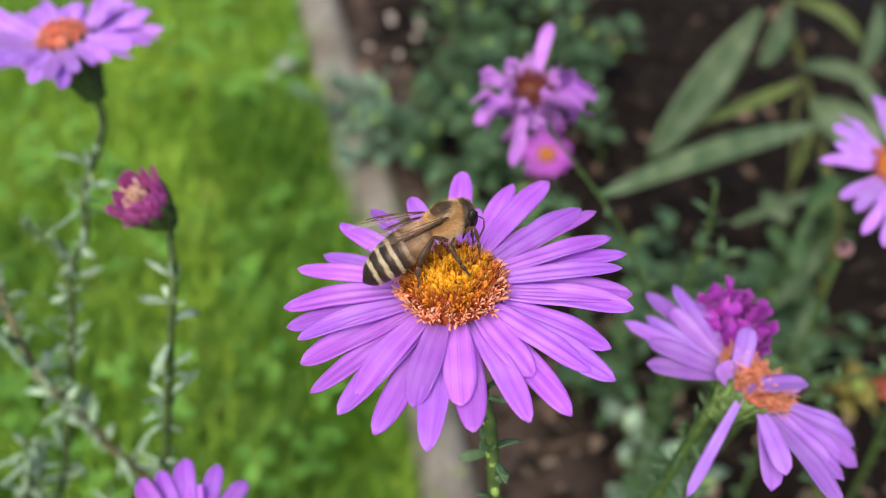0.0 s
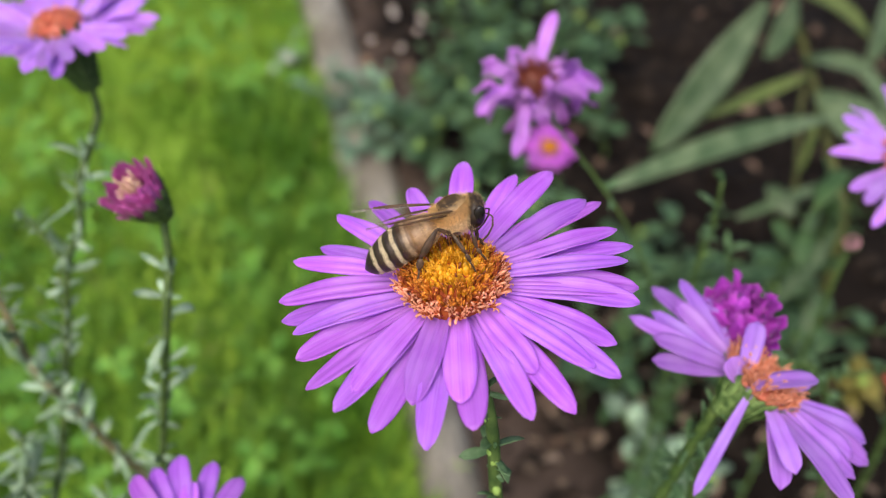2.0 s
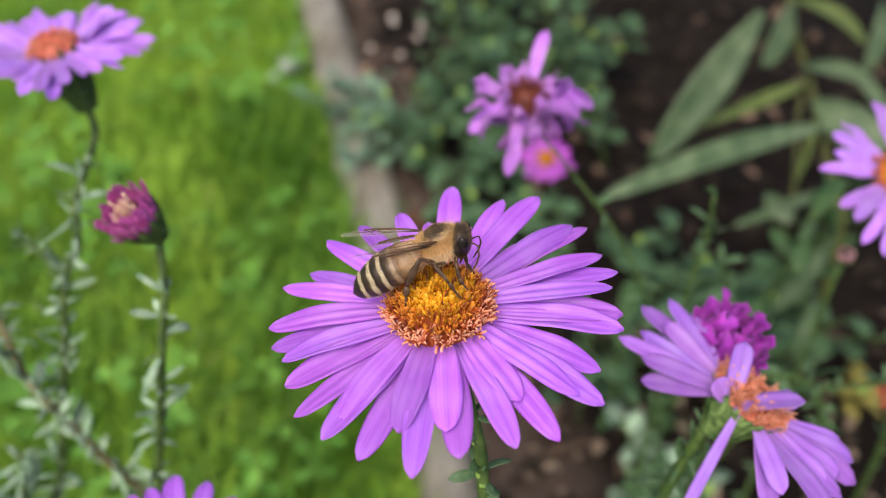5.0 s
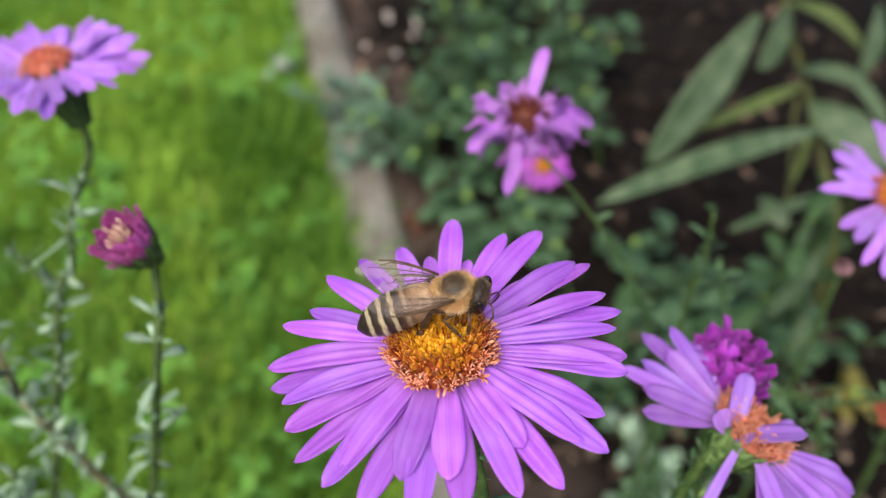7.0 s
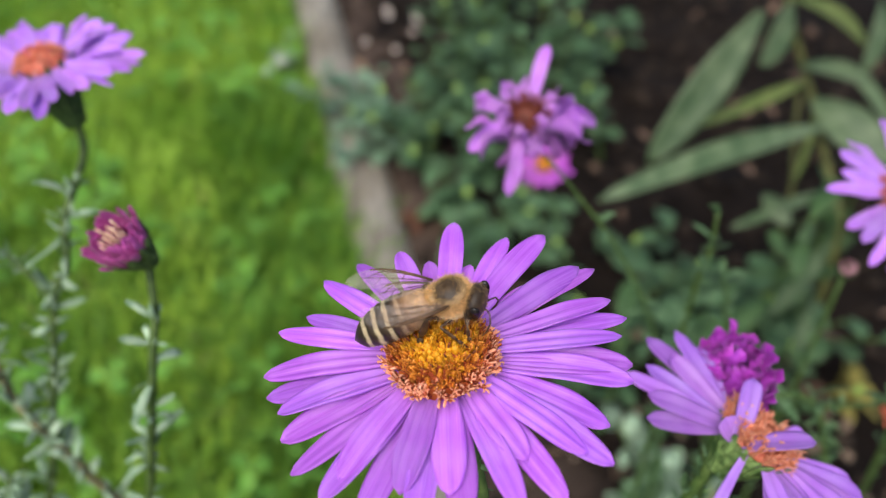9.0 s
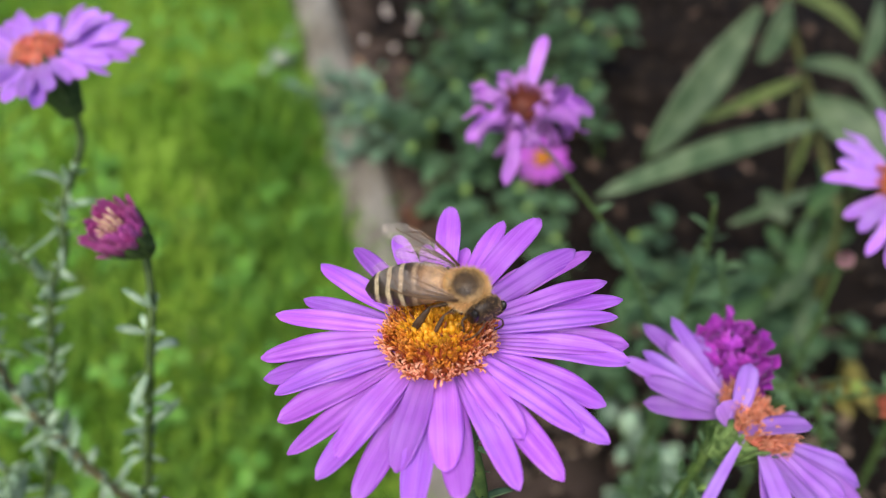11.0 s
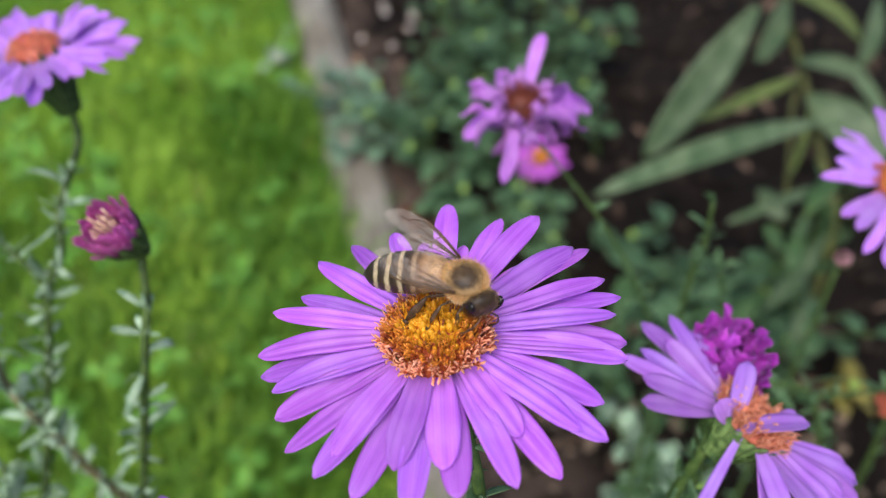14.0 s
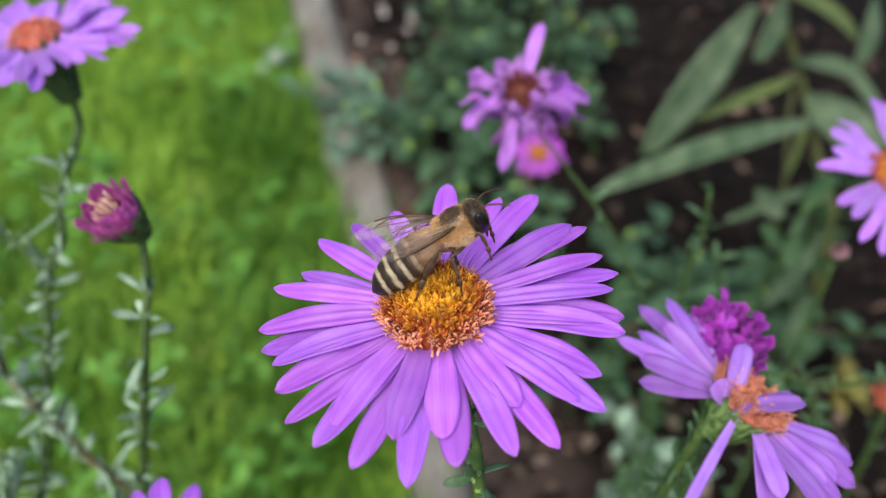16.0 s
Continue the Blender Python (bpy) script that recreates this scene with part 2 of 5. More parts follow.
# ---- petals, leaves, flower heads ----
def blade(name, length, width, material, lift=0.0, bend=0.0, cup=0.1, ridge=0.03, waist=0.4, blunt=0.82, twist=0.0,
          sway=0.0, nu=12, nv=6, thick=0.00016, notch=0.0, fold=0.0, ruffle=0.0):
    """A petal or leaf from the origin along x: rounded tip, grooves along it, a real thickness. lift and bend in degrees."""
    top, low = [], []
    x = z = y = 0.0
    for i in range(nu + 1):
        s = i / nu
        if i:
            a = radians(lift + bend * (s - 0.5 / nu))
            x, z = x + math.cos(a) * length / nu, z + math.sin(a) * length / nu
            y = sway * length * math.sin(s * 2.6) * 0.5
        half = width / 2 * (waist + (1 - waist) * math.sin(min(s / 0.6, 1) * math.pi / 2))
        if s > blunt:
            half *= math.sqrt(max(0.006, 1 - ((s - blunt) / (1 - blunt)) ** 2))
        tw = radians(twist) * s
        sa = radians(lift + bend * s)
        nrm = Vector((-math.sin(sa), 0, math.cos(sa)))
        for j in range(nv + 1):
            c = 2 * j / nv - 1
            h = half * cup * c * c + width * ridge * math.cos(2.5 * math.pi * c) * (1 - s * s * s) + fold * half * abs(c) + ruffle * half * c * abs(c) * math.sin(s * 11 + 2.4 * (c > 0) + 300 * length)
            yy, hh = half * c * math.cos(tw) - h * math.sin(tw), half * c * math.sin(tw) + h * math.cos(tw)
            p = Vector((x, y + yy, z)) + nrm * hh
            if notch and i == nu:
                p.x -= notch * length * (1 - abs(c)) * 0.5
            top.append(p)
            low.append(p - nrm * thick * (1 - 0.5 * s))
    w, n = nv + 1, len(top)
    faces = []
    for i in range(nu):
        for j in range(nv):
            a = i * w + j
            faces += [(a, a + w, a + w + 1, a + 1), (n + a, n + a + 1, n + a + w + 1, n + a + w)]
    for i in range(nu):
        for a, b in ((i * w, (i + 1) * w), ((i + 1) * w + nv, i * w + nv)):
            faces.append((a, n + a, n + b, b))
    for j in range(nv):
        a, b = nu * w + j, nu * w + j + 1
        faces.append((a, n + a, n + b, b))
    return mesh_of(name, top + low, faces, material)


def floret_mesh(name, r, tall, stage, material, seed, lobe_material=None):
    """A disc floret. Stage 0: a closed pointed bud, 1: a tube with a pointed mouth and style, 2: a wide mouth with five lobes curled out."""
    rnd = random.Random(seed)
    if stage == 0:
        v, f = lathe_data([(0, r * 0.45), (tall * 0.4, r * 0.6), (tall * 0.68, r * 0.72), (tall * 0.85, r * 0.55), (tall * 0.95, r * 0.25), (tall, r * 0.05)], 6)
        return mesh_of(name, v, f + [tuple(range(30, 36))], material)
    v, f = lathe_data([(0, r * 0.3), (tall * 0.5, r * 0.36), (tall * 0.8, r * 0.55), (tall * 0.86, r * 0.4), (tall * 0.7, r * 0.2)], 6)
    tube_faces = len(f)
    spread = 1.0 if stage == 2 else 0.45
    for k in range(5):
        a = 2 * math.pi * k / 5 + rnd.uniform(-0.3, 0.3)
        d, t = Vector((math.cos(a), math.sin(a), 0)), Vector((-math.sin(a), math.cos(a), 0))
        out = rnd.uniform(0.7, 1.35) * spread
        top = rnd.uniform(0.95, 1.1) if stage == 2 else rnd.uniform(1.05, 1.25)
        o = len(v)
        for s, h, w in ((0.45, 0.78, 0.26), (0.5 + 0.4 * out, top - 0.02, 0.22), (0.5 + 0.8 * out, top, 0.16), (0.5 + 1.05 * out, top - 0.16 * spread, 0.04)):
            for e in (-1, 1):
                v.append(d * r * s + t * r * w * e + Vector((0, 0, tall * h)))
            for e in (1, -1):
                v.append(d * r * s * 0.92 + t * r * w * e + Vector((0, 0, tall * h - r * 0.2)))
        for i in range(3):
            q = o + 4 * i
            for j in range(4):
                f.append((q + j, q + (j + 1) % 4, q + 4 + (j + 1) % 4, q + 4 + j))
        f.append((o + 12, o + 13, o + 14, o + 15))
    if rnd.random() < 0.7:
        tv, tf = tube_data([Vector((0, 0, tall * 0.7)), Vector((0, 0, tall * 1.15)), Vector((r * 0.25, 0, tall * 1.4))],
                           lambda s: r * (0.18 - 0.08 * s), 5, len(v))
        v, f = v + tv, f + tf
    me = mesh_of(name, v, f, material)
    if lobe_material:
        me.materials.append(lobe_material)
        me.polygons.foreach_set("material_index", [int(i >= tube_faces) for i in range(len(f))])
    return me


def disc_material(name, inner, mid, outer, radius):
    """Yellow in the middle of the disc, orange and rosy towards its rim, by the floret's own ripeness."""
    m, nt, b, out = tree(name)
    n = noise_of(nt, 900.0, 3)
    col = ramp(nt, [(0.2, inner), (0.5, mid), (0.8, outer)], n)
    col = vary(nt, col, 0.18)
    nt.links.new(col, b.inputs["Base Color"])
    b.inputs["Roughness"].default_value = 0.5
    b.inputs["Subsurface Weight"].default_value = 0.0
    thin(nt, b, out, col, 0.32)
    return m


RIPE = disc_material("ripe_floret", (0.72, 0.20, 0.08), (0.86, 0.35, 0.20), (0.93, 0.55, 0.40), 1)
MIDDLE = disc_material("middle_floret", (0.56, 0.16, 0.018), (0.74, 0.28, 0.03), (0.85, 0.41, 0.08), 1)
YOUNG = disc_material("young_floret", (0.70, 0.28, 0.008), (0.84, 0.43, 0.016), (0.90, 0.54, 0.07), 1)
RUSTY = disc_material("rusty_floret", (0.52, 0.11, 0.06), (0.75, 0.22, 0.13), (0.84, 0.40, 0.27), 1)
CORAL = disc_material("coral_floret", (0.74, 0.16, 0.09), (0.88, 0.28, 0.18), (0.94, 0.50, 0.36), 1)
WITHERED = disc_material("withered_floret", (0.12, 0.025, 0.014), (0.24, 0.055, 0.03), (0.34, 0.11, 0.06), 1)
TUBE = disc_material("orange_tube", (0.34, 0.055, 0.014), (0.50, 0.11, 0.028), (0.68, 0.21, 0.06), 1)
LOBE = disc_material("rosy_lobe", (0.82, 0.33, 0.17), (0.90, 0.44, 0.27), (0.95, 0.58, 0.40), 1)
ANTHER = leafy("anther", (0.13, 0.035, 0.015), (0.28, 0.085, 0.03), 0.6, 0.0, 900)
RED_BASE = leafy("red_disc_base", (0.22, 0.035, 0.01), (0.36, 0.08, 0.015), 0.7, 0.0, 900)
DISC_BASE = leafy("disc_base", (0.46, 0.15, 0.015), (0.62, 0.26, 0.02), 0.7, 0.0, 900)


def head_base(parent, m, disc_r, depth, bract_material, rows=3, count=13, flare=0.25, seed=1):
    """The green cup of bracts that holds a flower; its origin is the disc's centre."""
    rnd = random.Random(seed)
    v, f = lathe_data([(-depth, 0.0009), (-depth * 0.85, disc_r * 0.4), (-depth * 0.5, disc_r * 0.72), (-depth * 0.1, disc_r * 0.85), (0, disc_r * 0.7)], 16)
    for row in range(rows):
        for k in range(count):
            a = 2 * math.pi * (k + 0.5 * (row % 2)) / count + rnd.uniform(-0.1, 0.1)
            d, t = Vector((math.cos(a), math.sin(a), 0)), Vector((-math.sin(a), math.cos(a), 0))
            z0 = -depth * (0.95 - 0.28 * row)
            r0 = disc_r * (0.42 + 0.2 * row)
            ln, w = depth * rnd.uniform(0.45, 0.62), disc_r * 0.15
            fl = flare * rnd.uniform(0.6, 1.5)
            o = len(v)
            for s, ww in ((0, 0.8), (0.5, 1.0), (0.85, 0.6), (1, 0.08)):
                c = d * (r0 + ln * (0.25 * s + fl * s * s)) + Vector((0, 0, z0 + ln * s))
                v += [c - t * w * ww, c + t * w * ww, c + t * w * ww - d * 0.0002, c - t * w * ww - d * 0.0002]
            for i in range(3):
                q = o + 4 * i
                for j in range(4):
                    f.append((q + j, q + (j + 1) % 4, q + 4 + (j + 1) % 4, q + 4 + j))
    return put("flower_head", mesh_of("flower_head", v, f, bract_material), parent, m)


def add_disc(head, r, dome, n, inner, mid, outer, size, seed, young_share=0.42, anthers=0, base=None, mid_share=0.27, tilt=0.0, lobes=None, open_from=0.0, shift=(0, 0, 0)):
    """Disc with its florets in spirals; tilt leans the dome back."""
    lean_back = Matrix.Translation(shift) @ pose(0, 0, 0, tilt, 0, 0)
    rnd = random.Random(seed)
    v, f = ball_data((0, 0, 0), r * 0.95, r * 0.95, dome, 18, 10)
    v = [Vector((p.x, p.y, max(p.z, -0.0002))) for p in v]
    put("disc", mesh_of("disc", v, f, base or DISC_BASE), head, lean_back)
    kinds = [[floret_mesh("floret", size * 1.3, size * 3.2, 0, inner, 1), floret_mesh("floret", size * 1.1, size * 3.8, 0, inner, 2), floret_mesh("floret", size * 0.9, size * 4.4, 1, inner, 9)],
             [floret_mesh("floret", size * 1.0, size * 3.8, 0, mid, 3), floret_mesh("floret", size * 1.1, size * 4.0, 1, mid, 4), floret_mesh("floret", size * 0.95, size * 4.5, 1, mid, 10)],
             [floret_mesh("floret", size * 1.15, size * 4.3, 1 if s == 5 else 2, outer, s, lobes) for s in (5, 6, 7, 8, 11)],
             [floret_mesh("floret", size * 0.95, size * 4.1, 1, outer, s) for s in (12, 13)]]
    for i in range(n):
        q = math.sqrt((i + 0.5) / n)
        a = i * 2.39996 + rnd.uniform(-0.12, 0.12)
        share = q + rnd.uniform(-0.12, 0.12)
        me = rnd.choice(kinds[0 if share < young_share else 1 if share < young_share + mid_share else 2 if q > open_from else 3])
        rr = r * q
        z = dome * math.sqrt(max(0.0, 1 - 0.95 * q * q)) - size * (1.3 + 0.6 * q)
        lean = q * q * 28 + q * 6 + rnd.uniform(-11, 11)
        m = lean_back @ pose(0, 0, 0, 0, 0, math.degrees(a)) @ pose(rr, 0, z, 0, lean, 0) @ pose(0, 0, 0, rnd.uniform(-12, 12), 0, rnd.uniform(0, 360))
        put("floret", me, head, m @ Matrix.Scale(rnd.uniform(0.78, 1.2), 4))
    stick = None
    for i in range(anthers):
        if stick is None:
            sv, sf = tube_data([Vector((0, 0, 0)), Vector((0, 0, size * 1.6)), Vector((0, size * 0.1, size * 3))], lambda s: size * (0.34 - 0.12 * s), 6)
            stick = mesh_of("anther", sv, sf, ANTHER)
        q, a = rnd.uniform(0.3, 0.75), rnd.uniform(0, 6.28)
        z = dome * math.sqrt(1 - 0.85 * q * q) + size * 0.5
        put("anther", stick, head, lean_back @ pose(0, 0, 0, 0, 0, math.degrees(a)) @ pose(r * q, 0, z, rnd.uniform(-15, 15), q * 45, 0))


def fine_florets(head, r, dome, n, low, high, material, length, curl, seed, tilt=0.0, shift=(0, 0, 0)):
    """Slender tubes and styles crowded between the florets, in one mesh."""
    rnd = random.Random(seed)
    v, f = [], []
    for i in range(n):
        q = math.sqrt(rnd.uniform(low * low, high * high))
        a = rnd.uniform(0, 6.283)
        m = pose(0, 0, 0, 0, 0, math.degrees(a)) @ pose(r * q, 0, dome * math.sqrt(max(0.0, 1 - 0.95 * q * q)) - 0.0007, rnd.uniform(-14, 14), q * q * 34 + rnd.uniform(-10, 10), 0)
        ln, c = length * rnd.uniform(0.65, 1.15), radians(curl) * rnd.uniform(0.2, 1.6)
        path = [m @ Vector((ln * s * math.sin(c * s), rnd.uniform(-0.03, 0.03) * ln, ln * s * math.cos(c * s))) for s in (0, 0.4, 0.7, 0.9, 1.0)]
        w = rnd.uniform(0.00009, 0.00016)
        tv, tf = tube_data(path, lambda t: w * (1.1 if t < 0.85 else 0.6), 5, len(v))
        v, f = v + tv, f + tf
    put("floret_rest", mesh_of("floret_rest", v, f, material), head, Matrix.Translation(shift) @ pose(0, 0, 0, tilt, 0, 0), "", "stuff")


def add_petal(head, angle, length, width, r0, material, z=0.0, lift=8.0, bend=-16.0, **more):
    me = blade("petal", length - r0, width, material, lift, bend, **more)
    return put("petal", me, head, pose(0, 0, 0, 0, 0, angle) @ pose(r0, 0, z))


def petal_to(head, spec, width, r0, material, arch=14.0, seed=1, face=None, share=0.0, wild=1.0, **more):
    """Petals whose root turn, own turn, rise in degrees and length in millimetres are known."""
    rnd = random.Random(seed)
    for root, turn, rise, ln in spec:
        a = radians(root)
        b = arch * rnd.uniform(0.3, 1.6)
        me = blade("petal", ln / 1000, width * rnd.uniform(0.85, 1.12), material, b / 2, -b, cup=rnd.uniform(-0.05, 0.35) * wild, twist=rnd.uniform(-22, 22) * wild,
                   sway=rnd.uniform(-0.06, 0.06) * wild, waist=0.45, blunt=0.74, nu=12, nv=6, **more)
        m = pose(r0 * math.cos(a), r0 * math.sin(a), rnd.uniform(-0.0004, 0.0004), 0, 0, turn) @ pose(0, 0, 0, 0, -rise, 0)
        if face:
            w = m.to_3x3().inverted() @ Vector(face)
            m = m @ pose(0, 0, 0, share * math.degrees(math.atan2(-w.y, w.z)) + rnd.uniform(-12, 12), 0, 0)
        put("petal", me, head, m)


def leaf_set(length, width, material, n=3, curl=1.0, **more):
    return [blade("leaf", length * (0.85 + 0.15 * k), width, material, (30 - 16 * k) * curl, (-75, 40, -50, 25)[k] * curl, cup=0.25, ridge=0.0, waist=0.3, blunt=0.3,
                  nu=7, nv=2, thick=0.0002, **more) for k in range(n)]


ASTER_LEAVES = leaf_set(0.0062, 0.0015, ASTER_LEAF, 4, 1.2)
SPRIG_LEAVES = leaf_set(0.0050, 0.0017, SHOOT_LEAF, 3, 0.8)
GREEN_LEAVES = leaf_set(0.008, 0.0022, SHOOT_LEAF)


def leafy_stem(parent, points, r0, r1, leaves, material, step=0.004, seed=1, first=0.004, size=(0.7, 1.15), tufts=0.35, stop=1.0):
    """A stem with narrow leaves that stand off it, some with a tuft of small ones in their axils."""
    rnd = random.Random(seed)
    put("stem", tube("stem", points, r0, r1, material), parent)
    path = smooth_path(points, 60)
    run, nextleaf, turn = 0.0, first, rnd.uniform(0, 360)
    total = sum((b - a).length for a, b in zip(path, path[1:])) * stop
    for a, b in zip(path, path[1:]):
        run += (b - a).length
        if run < nextleaf or run > total:
            continue
        nextleaf = run + step * rnd.uniform(0.6, 1.5)
        turn += 137.5 + rnd.uniform(-25, 25)
        for k in range(1 + (rnd.random() < tufts) * 3):
            t = radians(turn + k * 55 * (-1) ** k)
            d = Vector((math.cos(t), math.sin(t), rnd.uniform(-0.5, 1.8)))
            m = along(b, b + d, roll=rnd.uniform(-60, 60)) @ Matrix.Scale(rnd.uniform(*size) * (0.65 if k else 1.0), 4)
            put("leaf", rnd.choice(leaves), parent, m)


# ---- ground, log edging, lawn, soil ----
def edging_x(y):
    """The middle line of the log between lawn and bed."""
    y = min(max(y, -0.5), 1.5)
    return 0.0501 - 0.2224 * y - 0.0127 * y * y


def ground_height(x, y):
    e = x - edging_x(min(max(y, -0.6), 1.5))
    soil = 0.004 + 0.010 * noise.noise((x * 14, y * 14, 3)) + 0.006 * noise.noise((x * 45, y * 45, 5))
    lawn = -0.022 + 0.004 * noise.noise((x * 9, y * 9, 8))
    k = min(max((e + 0.03) / 0.05, 0), 1)
    return lawn + (soil - lawn) * k


def build_ground():
    near = list(np.arange(-0.9, 1.3, 0.0125))
    far = [1.4, 1.7, 2.3, 3.5, 6, 12, 30, 80, 200, 500]
    xs = [-v for v in reversed(far)] + near + far
    ys = [-v for v in reversed(far)] + near + far
    verts = [(x, y, ground_height(x, y) if abs(x) < 3 and abs(y) < 3 else -0.02) for y in ys for x in xs]
    w = len(xs)
    faces = [(j * w + i, j * w + i + 1, (j + 1) * w + i + 1, (j + 1) * w + i) for j in range(len(ys) - 1) for i in range(w - 1)]
    m, nt, b, out = tree("garden_ground")
    n1, n2 = noise_of(nt, 30.0, 6, 0.65), noise_of(nt, 220.0, 4)
    # soil is near black because shade under the plants is put into it
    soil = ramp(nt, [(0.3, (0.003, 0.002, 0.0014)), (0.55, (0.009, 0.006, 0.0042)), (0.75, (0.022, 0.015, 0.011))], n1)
    turf = ramp(nt, [(0.3, (0.035, 0.09, 0.006)), (0.7, (0.08, 0.145, 0.010))], n1)
    sep = nt.nodes.new("ShaderNodeSeparateXYZ")
    nt.links.new(coords(nt), sep.inputs[0])

    def calc(op, a, b2):
        k = nt.nodes.new("ShaderNodeMath")
        k.operation = op
        for sock, v in zip(k.inputs, (a, b2)):
            if isinstance(v, (int, float)):
                sock.default_value = v
            else:
                nt.links.new(v, sock)
        return k.outputs[0]
    y = calc("MINIMUM", calc("MAXIMUM", sep.outputs[1], -0.5), 1.5)
    line = calc("ADD", calc("MULTIPLY", calc("ADD", calc("MULTIPLY", y, -0.0127), -0.2224), y), 0.0501)
    side = calc("GREATER_THAN", calc("SUBTRACT", sep.outputs[0], line), -0.005)
    # lit soil by the log; plant shade is put into the darker soil beyond
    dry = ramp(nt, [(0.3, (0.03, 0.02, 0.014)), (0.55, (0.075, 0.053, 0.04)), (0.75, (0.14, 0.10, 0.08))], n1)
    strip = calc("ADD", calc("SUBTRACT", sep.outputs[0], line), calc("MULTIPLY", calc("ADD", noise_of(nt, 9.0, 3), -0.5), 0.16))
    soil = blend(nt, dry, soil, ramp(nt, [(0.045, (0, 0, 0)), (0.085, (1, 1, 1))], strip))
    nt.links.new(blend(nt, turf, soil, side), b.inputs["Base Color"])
    b.inputs["Roughness"].default_value = 0.95
    b.inputs["Specular IOR Level"].default_value = 0.11
    bump(nt, b, n2, 0.002, 0.8)
    thing("ground", "lawn soil and garden bed earth with plant shade put into its dark colour", "ground", kind="structure", me=mesh_of("ground", verts, faces, m))


def build_log():
    rnd = random.Random(4)
    ys = np.linspace(-1.6, 2.6, 130)
    path = [Vector((edging_x(y), y, -0.006 + 0.002 * math.sin(y * 9))) for y in ys]
    v, f = tube_data(path, lambda t: 0.0240, 20)
    out = []
    for p in v:
        c = Vector((edging_x(p.y), p.y, -0.006))
        d = p - c
        k = 1 + 0.06 * noise.noise((p.x * 40, p.y * 6, p.z * 40)) + 0.05 * noise.noise((p.x * 160, p.y * 10, p.z * 160))
        u = min(max((p.y - 0.24) / 0.28, 0), 1)
        out.append(c + d * k * (0.69 + 0.31 * u * u * (3 - 2 * u)))
    thing("log_edging", "weathered grey-brown round timber log edging between lawn and bed", "edging", me=mesh_of("log_edging", out, f, WOOD))


def scatter_blades(name, n, area, length, width, material, seed, label, category, lean=0.8):
    """Many narrow blades in one mesh."""
    rnd = np.random.default_rng(seed)
    verts, faces = [], []
    for i in range(n):
        y = area[0] + (area[1] - area[0]) * rnd.random()
        x = edging_x(y) - 0.021 - area[2] * rnd.random()
        thickness = noise.noise((x * 11, y * 11, 2))
        ln = length * rnd.uniform(0.5, 1.2) * (1 + 0.35 * thickness)
        a, t = rnd.uniform(0, 6.283), lean * rnd.uniform(0.1, 1.2)
        d, sx, sy = (math.cos(a), math.sin(a)), -math.sin(a), math.cos(a)
        w = width * rnd.uniform(0.6, 1.3) / 2
        z0 = -0.024
        o = len(verts)
        for s, ww in ((0, 1), (0.4, 0.95), (0.75, 0.65), (1, 0.06)):
            r = ln * math.sin(t * (0.4 + 0.9 * s)) * s
            h = ln * math.cos(t * (0.4 + 0.9 * s)) * s
            cx, cy = x + d[0] * r, y + d[1] * r
            verts += [(cx - sx * w * ww, cy - sy * w * ww, z0 + h), (cx + sx * w * ww, cy + sy * w * ww, z0 + h + w * 0.3)]
        faces += [(o + 2 * k, o + 2 * k + 1, o + 2 * k + 3, o + 2 * k + 2) for k in range(3)]
    thing(name, label, category, kind="stuff", me=mesh_of(name, verts, faces, material))


def scatter_leaves(name, spots, size, lobes, material, seed, label, category, kind="stuff", tilt=0.5):
    """Small rounded leaflets, lobes of them at each spot, in one mesh."""
    rnd = random.Random(seed)
    verts, faces = [], []
    for x, y, z in spots:
        a0, s = rnd.uniform(0, 6.28), size * rnd.uniform(0.6, 1.25)
        tx, ty = rnd.uniform(-tilt, tilt), rnd.uniform(-tilt, tilt)
        for k in range(lobes):
            a = a0 + k * 6.2832 / max(lobes, 1)
            d, t = Vector((math.cos(a), math.sin(a), 0)), Vector((-math.sin(a), math.cos(a), 0))
            o = len(verts)
            outline = [(0.02, 0), (0.3, 0.27), (0.65, 0.4), (0.95, 0.28), (1.0, 0), (0.95, -0.28), (0.65, -0.4), (0.3, -0.27)]
            for u, v in outline + [(0.55, 0)]:
                p = d * u * s + t * v * s
                p.z = p.x * tx + p.y * ty + s * 0.18 * abs(v) * 2 - s * 0.1 * u * u
                verts.append(Vector((x, y, z)) + p)
            faces += [(o + 8, o + j, o + (j + 1) % 8) for j in range(8)]
    return thing(name, label, category, kind=kind, me=mesh_of(name, verts, faces, material))


def lump(r, seed, material, name, flat=0.7):
    rnd = random.Random(seed)
    v, f = ball_data((0, 0, 0), r, r * rnd.uniform(0.7, 1), r * flat, 10, 6)
    v = [p * (1 + 0.25 * noise.noise(p * (1.6 / r) + Vector((seed, 0, 0)))) for p in v]
    return mesh_of(name, v, f, material)


